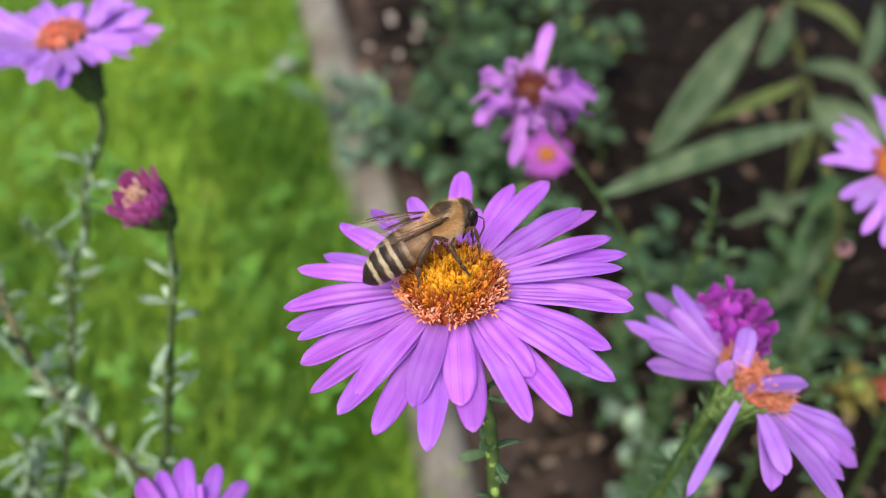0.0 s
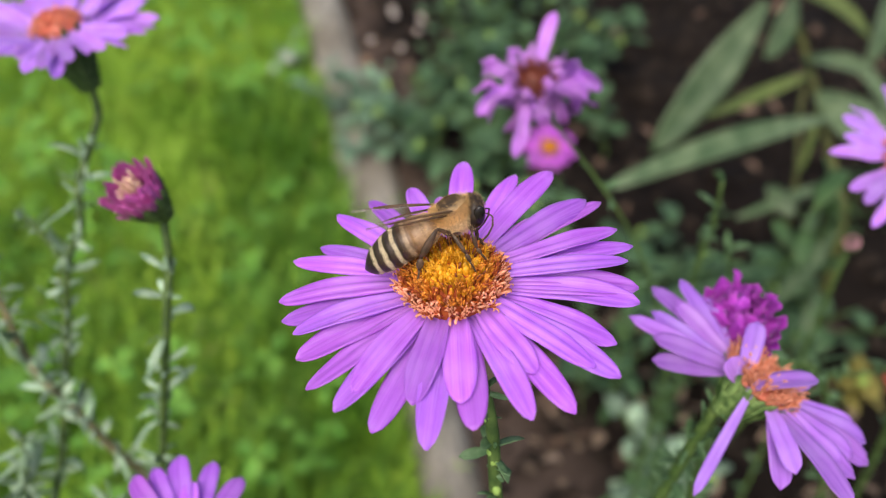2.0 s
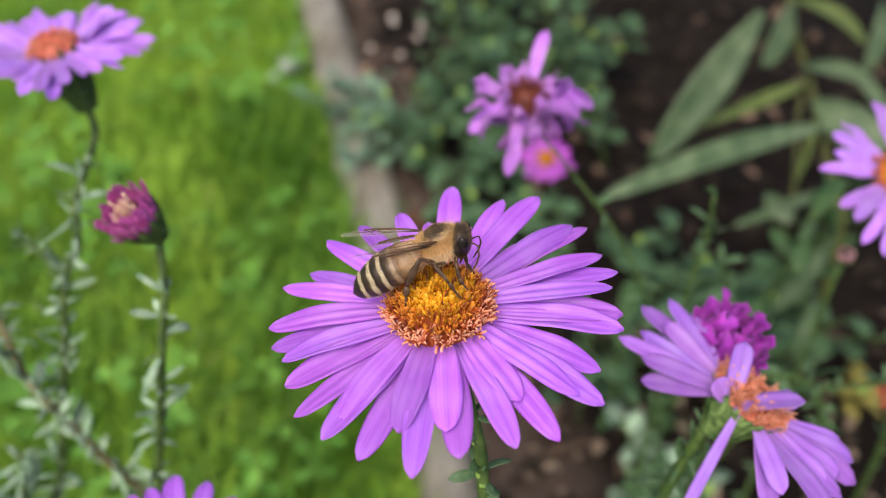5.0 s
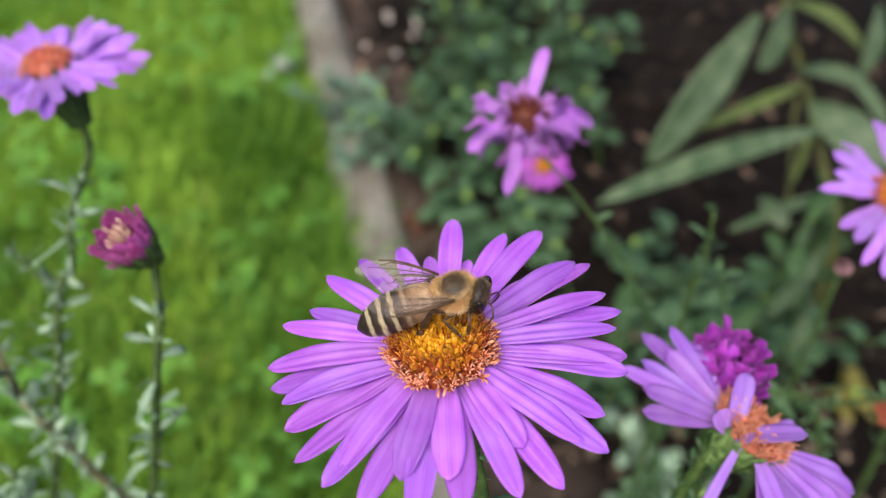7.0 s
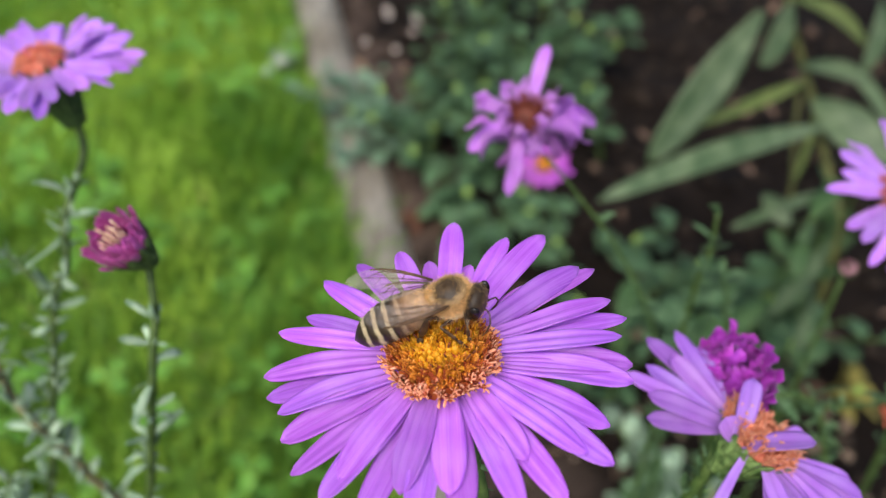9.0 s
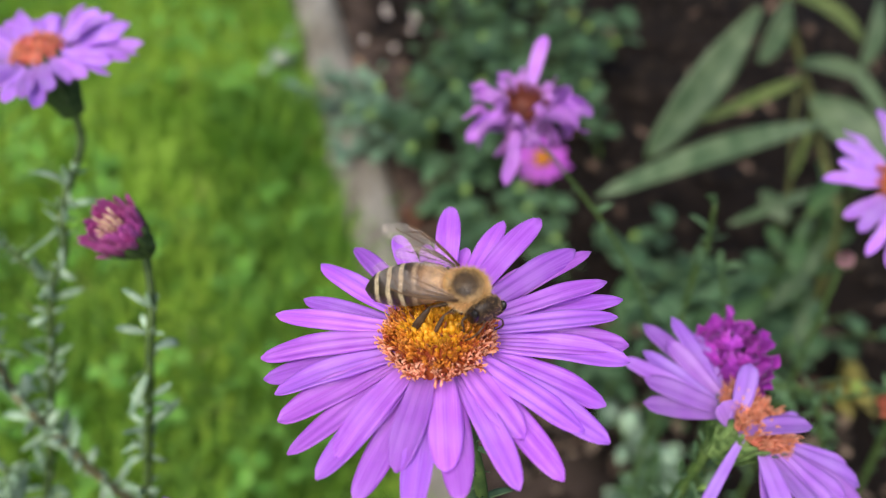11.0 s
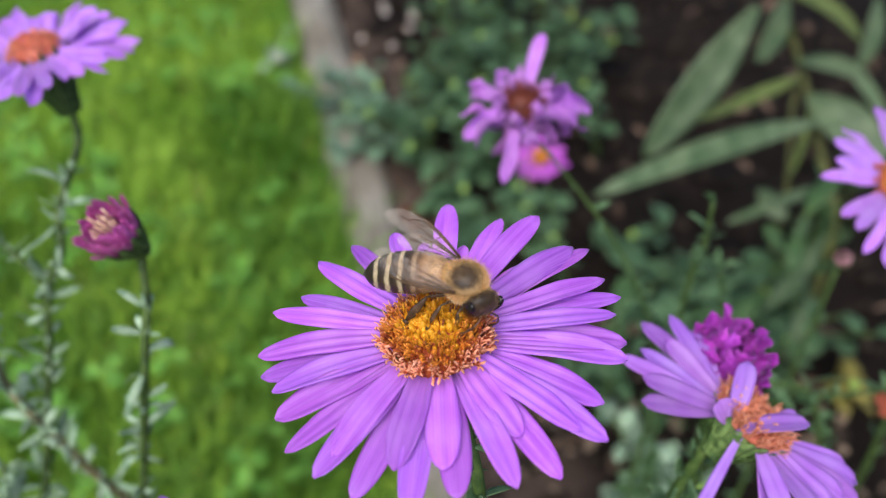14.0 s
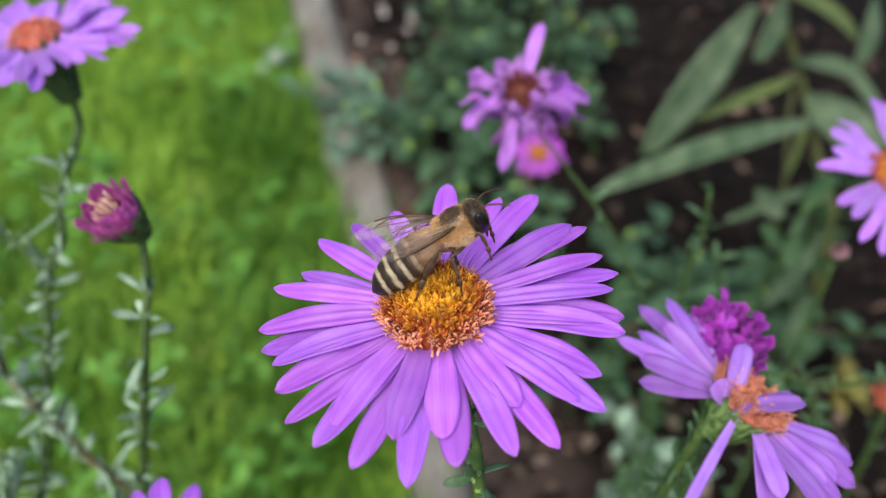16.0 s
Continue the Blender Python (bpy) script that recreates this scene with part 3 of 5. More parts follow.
def build_lawn():
    scatter_blades("lawn_grass", 52000, (0.08, 1.2, 0.66), 0.042, 0.0021, GRASS, 3, "bright green mown lawn grass", "grass", 1.0)
    scatter_blades("dry_grass", 2200, (0.1, 1.2, 0.66), 0.040, 0.0018, STRAW, 9, "scattered yellowish dry grass blades in the lawn", "grass", 1.1)
    scatter_blades("lawn_grass", 26000, (-1.2, 2.4, 1.9), 0.045, 0.005, GRASS, 4, "bright green mown lawn grass", "grass")
    scatter_blades("edge_grass", 3400, (0.08, 0.62, 0.09), 0.050, 0.0026, DARK_GRASS, 14, "darker, longer grass along the log edging", "grass", 0.8)
    # the near lawn's shade is put into the colour of these blades
    scatter_blades("shaded_grass", 4500, (0.08, 0.42, 0.36), 0.046, 0.0024, DARK_GRASS, 15, "grass at the foot of the asters with shade put into its dull green", "grass", 0.9)
    scatter_blades("edge_grass", 1100, (0.12, 0.34, 0.02), 0.050, 0.0026, GRASS, 16, "bright grass leaning over the log edging", "grass", 0.9)
    rnd = random.Random(12)
    spots = []
    while len(spots) < 560:
        y = rnd.uniform(0.1, 1.1)
        x = edging_x(y) - 0.03 - 0.6 * rnd.random()
        if noise.noise((x * 7, y * 7, 20)) > -0.15:
            spots.append((x, y, rnd.uniform(0.0, 0.028)))
    scatter_leaves("clover", spots, 0.0105, 3, CLOVER, 5, "light green clover leaves in the lawn", "clover")


def build_bed():
    rnd = random.Random(21)
    v, f = [], []
    for i in range(1500):
        y = rnd.uniform(0.12, 1.0)
        x = edging_x(y) + 0.02 + rnd.uniform(0, 0.55)
        r = rnd.uniform(0.002, 0.007)
        bv, bf = ball_data((x, y, ground_height(x, y) + r * 0.2), r, r * rnd.uniform(0.6, 1), r * 0.7, 6, 4, len(v))
        v += [p + Vector((rnd.uniform(-1, 1), rnd.uniform(-1, 1), rnd.uniform(-1, 1))) * r * 0.2 for p in bv]
        f += bf
    thing("soil_crumbs", "crumbs of garden soil with plant shade put into their dark brown", "soil", kind="stuff", me=mesh_of("soil_crumbs", v, f, CRUMB))
    spots = []
    for i in range(170):
        y = rnd.uniform(0.14, 0.95)
        x = edging_x(y) + 0.03 + rnd.uniform(0, 0.5)
        spots.append((x, y, ground_height(x, y) + 0.006))
    scatter_leaves("leaf_litter", spots, 0.014, 1, LITTER, 6, "dry brown leaf litter on the soil", "leaf litter", tilt=0.7)
    shapes = [lump(0.0037, s, PEBBLE, "pebble") for s in (1, 2, 3)]
    for k, (x, y) in enumerate(((-0.056, 0.778), (-0.058, 0.790), (-0.027, 0.775), (-0.024, 0.760), (-0.028, 0.722), (-0.044, 0.690), (-0.075, 0.706))):
        ob = thing("pebble", "pale pebble lying on dark bed soil", "pebble", pose(x, y, ground_height(x, y) + 0.005, 0, 0, 50 * k), "pebbles on the bed", me=shapes[k % 3])


def cover_plant(x, y, h, spread, n, seed, leaves, stem_material, tone):
    """A low bed plant: several thin stems with ovate leaves."""
    rnd = random.Random(seed)
    ob = thing("ground_cover_plant", tone, "plant", pose(x, y, ground_height(x, y)), "ground cover plants in the bed")
    for k in range(max(3, n // 3)):
        a = rnd.uniform(0, 6.28)
        r, top = spread * rnd.uniform(0.3, 1.0), h * rnd.uniform(0.6, 1.1)
        tip = Vector((math.cos(a) * r, math.sin(a) * r, top))
        pts = [(0, 0, -0.005), (tip.x * 0.4, tip.y * 0.4, top * 0.6), tuple(tip)]
        put("stem", tube("stem", pts, 0.0009, 0.0006, stem_material, 6, 4), ob)
        if rnd.random() < 0.2:
            put("shoot_tip", lump(0.0028, seed + k, TIP_GREEN, "shoot_tip", 1.2), ob, Matrix.Translation(tip))
        for j in range(5):
            s = 0.35 + 0.65 * j / 4
            b = Vector((tip.x * (0.4 * s / 0.6 if s < 0.6 else 0.4 + 1.5 * (s - 0.6)), tip.y * (0.4 * s / 0.6 if s < 0.6 else 0.4 + 1.5 * (s - 0.6)), top * min(1, s * 1.05)))
            t = rnd.uniform(0, 6.28)
            d = Vector((math.cos(t), math.sin(t), rnd.uniform(-0.2, 0.6)))
            put("leaf", rnd.choice(leaves), ob, along(b, b + d, roll=rnd.uniform(-25, 25)) @ Matrix.Scale(rnd.uniform(0.6, 1.2), 4))


build_ground()
build_log()
build_lawn()
build_bed()
BLUISH_LEAF = leafy("bluish_leaf", (0.12, 0.215, 0.13), (0.25, 0.375, 0.235), 0.5, 0.25, 80, False, 0.3)
COVER = [blade("leaf", 0.020, 0.0125, COVER_LEAF, 10, -35, cup=0.2, ridge=0.02, waist=0.15, blunt=0.5, nu=7, nv=4, thick=0.0003, fold=0.1),
         blade("leaf", 0.017, 0.0115, COVER_LEAF, -5, -20, cup=0.25, ridge=0.02, waist=0.2, blunt=0.45, nu=7, nv=4, thick=0.0003, fold=0.15)]
BLUISH = [blade("leaf", 0.018, 0.0115, BLUISH_LEAF, 10, -35, cup=0.2, ridge=0.02, waist=0.15, blunt=0.5, nu=7, nv=4, thick=0.0003, fold=0.1)]

# ---- low plants of the bed ----
for k, (x, y, h, n) in enumerate((
        (-0.078, 0.525, 0.060, 12), (-0.008, 0.470, 0.055, 15), (0.030, 0.47, 0.04, 15), (-0.008, 0.510, 0.07, 20), (0.022, 0.66, 0.08, 20),
        (0.008, 0.58, 0.07, 20), (0.055, 0.66, 0.09, 20), (0.036, 0.46, 0.07, 25), (0.075, 0.52, 0.08, 20), (0.118, 0.57, 0.09, 20),
        (0.003, 0.74, 0.09, 20), (0.065, 0.74, 0.09, 20), (0.115, 0.68, 0.09, 15), (0.019, 0.384, 0.035, 15), (0.040, 0.390, 0.04, 15), (0.060, 0.384, 0.04, 10),
        (-0.060, 0.555, 0.055, 15), (-0.055, 0.495, 0.05, 15), (0.006, 0.430, 0.035, 15), (0.140, 0.64, 0.07, 12), (0.130, 0.50, 0.05, 10), (0.117, 0.321, 0.040, 12), (0.135, 0.385, 0.030, 9), (0.146, 0.341, 0.040, 10), (0.185, 0.340, 0.035, 10), (0.205, 0.295, 0.045, 14), (-0.080, 0.570, 0.05, 12), (0.150, 0.290, 0.05, 10), (0.166, 0.275, 0.05, 10), (0.085, 0.270, 0.04, 10),
        (0.030, 0.60, 0.08, 20), (0.085, 0.60, 0.08, 20), (0.04, 0.80, 0.10, 20), (0.095, 0.80, 0.10, 20), (0.02, 0.53, 0.07, 15), (0.06, 0.57, 0.08, 20))):
    if x < -0.03:
        cover_plant(x, y, h, 0.045, n, 100 + k, BLUISH, STEM, "low ground cover with bluish green leaves leaning over the log")
    else:
        cover_plant(x, y, h, 0.045, n, 100 + k, COVER, STEM, "low ground cover with dull green ovate leaves on soil")

BED_STEMS = (((0.205, 0.30), 0.12, 4),
             ((0.255, 0.38), 0.12, 10),
             ((0.165, 0.28), 0.13, 7), ((0.115, 0.245), 0.11, 11), ((0.09, 0.25), 0.06, 13), ((0.10, 0.19), 0.05, 14))
BROAD = [blade("leaf", 0.028, 0.011, BED_LEAF, 15 - 12 * k, -40 + 10 * k, cup=0.2, ridge=0.0, waist=0.2, blunt=0.4, nu=7, nv=3, thick=0.0003) for k in range(3)]
for (x, y), h, s in BED_STEMS:
    rnd = random.Random(300 + s)
    plant = thing("leafy_bed_plant", "green leafy stem rising from the shaded bed", "plant", pose(x, y, ground_height(x, y) - 0.004), "leafy stems in the bed")
    lx, ly = rnd.uniform(-0.02, 0.02), rnd.uniform(-0.02, 0.02)
    leafy_stem(plant, [(0, 0, 0), (lx * 0.4, ly * 0.4, h * 0.5), (lx, ly, h)], 0.0011, 0.0007, BROAD, STEM, 0.011, s, 0.012, (0.5, 1.1), 0.5)

# tall plant with long narrow leaves
tall = thing("tall_perennial", "tall yellowish stem with long narrow dull green leaves", "plant", pose(0.185, 0.335, 0.0))
T0 = Vector((0.185, 0.335, 0.0))
put("stem", tube("stem", [Vector(p) - T0 for p in ((0.2270, 0.315, -0.01), (0.2255, 0.330, 0.071), (0.2224, 0.350, 0.0921), (0.2178, 0.385, 0.1195), (0.2140, 0.400, 0.1333), (0.2018, 0.415, 0.1613), (0.1976, 0.430, 0.1818))],
                 0.0026, 0.0017, TALL_STEM, 10), tall)
put("stem", tube("stem", [Vector(p) - T0 for p in ((0.2000, 0.330, -0.01), (0.2005, 0.345, 0.08), (0.2030, 0.372, 0.115), (0.2060, 0.385, 0.130))], 0.0016, 0.0012, TALL_STEM, 10), tall)
for base, tip, w, bend, roll, young in (
        ((0.1548, 0.3504, 0.1926), (0.1045, 0.314, 0.133), 0.0225, -14, -50, 0), ((0.2050, 0.3480, 0.130), (0.0790, 0.2940, 0.1228), 0.0150, -30, -25, 0),
        ((0.2124, 0.3950, 0.1323), (0.1441, 0.3600, 0.1241), 0.0085, -45, -45, 1),
        ((0.1925, 0.4000, 0.1760), (0.1713, 0.3700, 0.1558), 0.0210, -20, -60, 0),
        ((0.1957, 0.4100, 0.1750), (0.2298, 0.3800, 0.1607), 0.0150, -55, 10, 1),
        ((0.2089, 0.4000, 0.1388), (0.2370, 0.3700, 0.1423), 0.0150, -50, 20, 0),
        ((0.2153, 0.3850, 0.1250), (0.2450, 0.3400, 0.1107), 0.0270, -25, 35, 0),
        ((0.2389, 0.4100, 0.1355), (0.2648, 0.3800, 0.1072), 0.0130, -35, 10, 0),
        ((0.2538, 0.4200, 0.1693), (0.2395, 0.3900, 0.1421), 0.0200, -25, -50, 0),
        ((0.2138, 0.3400, 0.0935), (0.1545, 0.3100, 0.0924), 0.0075, -25, -40, 0),
        ((0.1963, 0.3100, 0.0973), (0.1738, 0.2800, 0.0828), 0.0150, -15, -60, 0),
        ((0.2149, 0.3800, 0.1224), (0.2004, 0.3500, 0.0921), 0.0070, -20, -50, 1),
        ((0.1757, 0.3300, 0.0990), (0.1841, 0.3100, 0.0935), 0.0120, -20, 35, 0),
        ((0.1960, 0.2900, 0.1006), (0.1610, 0.2600, 0.0789), 0.0120, -15, -55, 0),
        ((0.1877, 0.2700, 0.0767), (0.1739, 0.2500, 0.0569), 0.0120, -15, -50, 0),
        ((0.2200, 0.400, 0.118), (0.262, 0.385, 0.098), 0.014, -35, 10, 0)):
    a, b = Vector(base) - T0, Vector(tip) - T0
    put("leaf", blade("leaf", (b - a).length * 1.03, w, BRIGHT_LEAF if young else TALL_LEAF, -bend / 2, bend, cup=0.12, ridge=0.012, waist=0.2, blunt=0.22, nu=14, nv=6, thick=0.0004, fold=0.12),
        tall, along(a, b, roll=roll))


# a pale-leaved weed in the grass by the log
WEED = leaf_set(0.016, 0.009, ASTER_LEAF)
cover_plant(-0.147, 0.671, 0.05, 0.03, 15, 140, WEED, STEM, "pale grey-green weed growing in the lawn beside the log")
for k, (x, y, h) in enumerate(((0.098, 0.222, 0.03), (0.112, 0.198, 0.035), (0.090, 0.188, 0.02))):
    cover_plant(x, y, h, 0.022, 10, 150 + k, WEED, STEM, "pale grey-green weed on the bed soil")
YELLOW_LEAF = leafy("yellowing_leaf", (0.15, 0.135, 0.03), (0.28, 0.24, 0.06), 0.6, 0.25, 120)
cover_plant(0.220, 0.258, 0.035, 0.014, 9, 160, leaf_set(0.018, 0.010, YELLOW_LEAF), STEM, "small bed plant with yellowing leaves")

# a clover flower in the lawn
clover_flower = thing("clover_flower", "small pale clover flower head in the lawn", "flower", pose(-0.1440, 0.629, -0.010))
put("stem", tube("stem", [(0, 0, 0), (0.001, 0, 0.02), (0, 0.001, 0.036)], 0.0007, 0.0006, STEM, 8, 5), clover_flower)
v, f = [], []
for k in range(70):
    a, h = k * 2.39996, 1 - 1.7 * k / 70
    d = Vector((math.cos(a) * math.sqrt(max(0, 1 - h * h)), math.sin(a) * math.sqrt(max(0, 1 - h * h)), h))
    tv, tf = tube_data([Vector((0, 0, 0.038)) + d * 0.002, Vector((0, 0, 0.038)) + d * 0.0058 + Vector((0, 0, 0.0008))], lambda s: 0.0008 * (1 - 0.4 * s), 5, len(v))
    v, f = v + tv, f + tf
put("blossom", mesh_of("blossom", v, f, leafy("clover_blossom", (0.55, 0.60, 0.48), (0.82, 0.84, 0.74), 0.6, 0.3, 300)), clover_flower)

rnd = random.Random(77)
bits = []
for k in range(130):
    x, y = rnd.uniform(0.03, 0.23), rnd.uniform(0.14, 0.31)
    bits.append((x, y, ground_height(x, y) + 0.005))
scatter_leaves("dry_scraps", bits, 0.009, 1, TAN_LITTER, 16, "tan scraps of dry leaf and straw on the soil", "leaf litter", tilt=0.7)
# a bleached twig on the soil
twig = thing("twig", "bleached tan twig lying on the soil", "twig", pose(0.066, 0.236, ground_height(0.066, 0.236) + 0.002))
put("bark", tube("bark", [(-0.011, -0.004, 0), (0, 0, 0.0015), (0.012, 0.0035, 0)], 0.0022, 0.0014, LITTER, 8), twig)
# a dry leaf beside the log
dry = thing("dry_leaf", "curled rusty brown dead leaf on the soil", "leaf", pose(-0.0146, 0.4216, ground_height(-0.0146, 0.4216) + 0.004))
for k in range(4):
    put("blade", blade("blade", 0.017, 0.010, DEAD_LEAF, 35, -70, cup=0.5, ridge=0.02, waist=0.3, blunt=0.5, nu=8, nv=4, ruffle=0.4), dry, pose(0, 0, 0.001 * k, 0, 0, 80 * k + 20))


# ---- asters ----
def aster(label, group="asters"):
    return thing("aster", label, "aster", None, group)


# the open flower on which the bee feeds: turn about the axis and length of each petal in millimetres
main = aster("open lilac aster flower with a yellow-orange disc")
leafy_stem(main, [(0.0105, 0.030, -0.005), (0.0100, 0.043, 0.10), (0.0098, 0.0486, 0.2217), (0.0067, 0.0522, 0.2495), (0.0056, 0.0545, 0.262), (0.0024, 0.0592, 0.2735)],
           0.00092, 0.00075, GREEN_LEAVES, STEM, 0.0036, 5, 0.05, (0.25, 0.6), 0.5, 0.97)
for a, b in (((0.0057, 0.0536, 0.2573), (0.0019, 0.0525, 0.2575)), ((0.0058, 0.0537, 0.2575), (0.0099, 0.0552, 0.2577)), ((0.0062, 0.0534, 0.2563), (0.0079, 0.0505, 0.2552)),
             ((0.0057, 0.0541, 0.2590), (0.0045, 0.0520, 0.2600)), ((0.0062, 0.0530, 0.2545), (0.0080, 0.0510, 0.2560))):
    put("leaf", blade("leaf", (Vector(b) - Vector(a)).length, 0.0014, SHOOT_LEAF, 10, -25, cup=0.3, ridge=0.0, waist=0.35, blunt=0.5, nu=7, nv=3, thick=0.0002), main, along(a, b, roll=-30))
head = head_base(main, stand((0.0013, 0.0606, 0.2786), (-0.1045, -0.1635, 0.981)), 0.0050, 0.0055, LIGHT_BRACT, seed=2)
PETALS = ((2, 18.7), (10, 20.1), (18, 19.2), (31, 20.1), (34, 18.6), (40, 13.4), (52, 19.7), (57, 12.9), (65, 17.8), (76, 12.6), (87, 19.1), (98, 13.5),
          (110, 15.3), (127, 17.6), (142, 17.6), (159, 16.7), (168, 18.8), (178, 13.6), (185, 19.5), (191, 19.3), (200, 18.2), (208, 18.8), (219, 19.6),
          (232, 19.4), (234, 16.9), (244, 19.1), (254, 15.6), (262, 19.8), (272, 15.6), (275, 18.2), (292, 18.8), (303, 14.5), (305, 19.6), (319, 18.1),
          (321, 20.5), (332, 18.4), (347, 19.7), (354, 19.6))
rnd = random.Random(8)
for k, (a, ln) in enumerate(PETALS):
    near = a > 190
    upper = (ln < 17 or a == 319) if near else k % 2 == 0
    w = rnd.uniform(0.0028, 0.0035) if near else rnd.uniform(0.0024, 0.0031) if ln > 14 else 0.0023
    add_petal(head, a, ln / 1000, w, 0.0042, LILAC, 0.0004 if upper else -0.0005, rnd.uniform(5, 11), rnd.uniform(-20, -12), cup=rnd.uniform(-0.2, 0.3),
              ridge=0.06, waist=0.55, blunt=0.62, twist=rnd.uniform(-18, 18), sway=rnd.uniform(-0.06, 0.06), nu=20, nv=10, notch=rnd.uniform(0, 0.015), ruffle=rnd.uniform(0, 0.12))
OFF = (-0.0001, -0.0010, 0.0)
add_disc(head, 0.0051, 0.0036, 296, YOUNG, MIDDLE, TUBE, 0.00040, 31, 0.64, 30, RED_BASE, 0.18, -9, LOBE, 0.88, OFF)
fine_florets(head, 0.0051, 0.0036, 280, 0.0, 0.60, YOUNG, 0.0013, 4, 5, -9, OFF)
fine_florets(head, 0.0051, 0.0036, 210, 0.55, 0.85, MIDDLE, 0.0019, 10, 6, -9, OFF)
fine_florets(head, 0.0051, 0.0036, 110, 0.78, 0.97, TUBE, 0.0017, 22, 7, -9, OFF)
fine_florets(head, 0.0051, 0.0036, 60, 0.80, 0.99, LOBE, 0.0021, 25, 9, -9, OFF)

for x, y, z in ((0.0066, 0.0523, 0.2515), (0.0058, 0.0538, 0.2575), (0.0062, 0.0535, 0.2560), (0.0071, 0.0516, 0.2475), (0.0052, 0.0550, 0.2625)):
    put("node", lump(0.0006, int(z * 10000), TIP_GREEN, "node", 1.3), main, pose(x, y - 0.0006, z))

# the flower standing over the lawn
upright = aster("open lilac aster with a rusty orange disc on a leafy stem")
leafy_stem(upright, [(-0.100, 0.060, -0.02), (-0.0923, 0.0795, 0.1497), (-0.0842, 0.0972, 0.1942), (-0.0798, 0.1071, 0.2168), (-0.0764, 0.1135, 0.2338), (-0.0729, 0.1165, 0.2404),
                     (-0.0719, 0.1211, 0.2491), (-0.0700, 0.1320, 0.2565), (-0.0704, 0.1346, 0.2616)], 0.0010, 0.0008, ASTER_LEAVES, STEM, 0.0036, 11, 0.12, (0.8, 1.3), 0.9, 0.97)
leafy_stem(upright, [(-0.0764, 0.1137, 0.2335), (-0.0798, 0.1149, 0.2402), (-0.0838, 0.1159, 0.246)], 0.0007, 0.0005, ASTER_LEAVES, STEM, 0.0022, 12, 0.003, (0.5, 0.8), 0.8)
head = head_base(upright, stand((-0.073, 0.1353, 0.2737), (-0.20, 0.06, 0.97)), 0.0052, 0.0125, BRACT, rows=3, flare=0.08, seed=3)
petal_to(head, ((89, 89, 28, 8.5), (73, 73, 13, 8.1), (49, 49, 23, 8.9), (34, 34, 14, 11.4), (19, 19, 3, 13.1), (3, 3, -5, 15.4), (352, 352, -8, 15.4), (345, 345, -11, 14.6),
                (332, 332, -14, 13.5), (14, 14, 12, 10.6), (1, 1, 2, 11.6), (310, 310, -13, 10.3), (284, 284, -13, 12.8), (279, 279, -7, 11.6), (268, 268, -6, 12.0),
                (250, 250, 10, 10.1), (246, 246, 7, 11.4), (228, 228, 17, 11.9), (212, 212, 25, 12.2), (193, 193, 31, 13.7), (173, 173, 33, 14.5), (156, 156, 31, 15.5),
                (142, 142, 17, 14.5), (122, 122, 23, 13.9)), 0.0027, 0.0042, PALE_LILAC, 10, 18, (0.52, -0.84, 0.18), 0.3, 2.2, ruffle=0.15)
petal_to(head, ((132, 132, 20, 12.7), (108, 108, 16, 10.1), (26, 26, 18, 11), (42, 42, 22, 10), (340, 340, -10, 12), (322, 322, -12, 11), (298, 298, -10, 11), (260, 260, 4, 9),
                (237, 237, 16, 11), (202, 202, 30, 12), (183, 183, 24, 13), (10, 10, 8, 13)), 0.0031, 0.0042, PALE_LILAC, 0, 19, (0.52, -0.84, 0.18), 0.6, 1.2, ruffle=0.15)
rnd = random.Random(20)
for k in range(22):
    a = 10 + k * 7.6 + rnd.uniform(-6, 6)
    back = 0.5 + 0.5 * math.sin(radians(a))
    add_petal(head, a, rnd.uniform(0.0105, 0.0145), rnd.uniform(0.0024, 0.0032), 0.0040, PALE_LILAC, rnd.uniform(0.0, 0.0006), 8 + 26 * back + rnd.uniform(-7, 7), rnd.uniform(-26, 4),
              cup=rnd.uniform(0.0, 0.25), blunt=0.8, twist=rnd.uniform(-16, 16), notch=rnd.uniform(0.0, 0.1), ruffle=0.15)
add_disc(head, 0.0040, 0.0030, 90, CORAL, CORAL, RIPE, 0.00042, 33, 0.3, 0, CORAL)

# the closed purple bud
bud = aster("half-open purple aster bud on a leafy stem")
leafy_stem(bud, [(-0.078, 0.060, -0.02), (-0.0700, 0.070, 0.12), (-0.0606, 0.0785, 0.1796), (-0.0525, 0.0852, 0.2188), (-0.049, 0.0875, 0.234), (-0.0465, 0.0891, 0.2452),
                 (-0.0454, 0.0925, 0.2520), (-0.0457, 0.0965, 0.2592)], 0.0009, 0.0007, ASTER_LEAVES, STEM, 0.0036, 21, 0.12, (0.8, 1.3), 0.8, 0.98)
head = head_base(bud, stand((-0.0472, 0.0940, 0.2655), (-0.21, -0.44, 0.87)), 0.0042, 0.0074, LIGHT_BRACT, flare=0.05, seed=5)
rnd = random.Random(28)
for k in range(54):
    ring = k % 3
    add_petal(head, k * 6.67 + rnd.uniform(-4, 4), 0.0080 + rnd.uniform(-0.0009, 0.0009) - 0.0004 * ring, 0.0013, 0.0034 - 0.0006 * ring, PURPLE, -0.0012, 61 + 7 * ring + rnd.uniform(-8, 8),
              rnd.uniform(18, 40), cup=0.5, waist=0.6, blunt=0.6, nu=6, nv=4, twist=rnd.uniform(-20, 20))
v, f = [], []
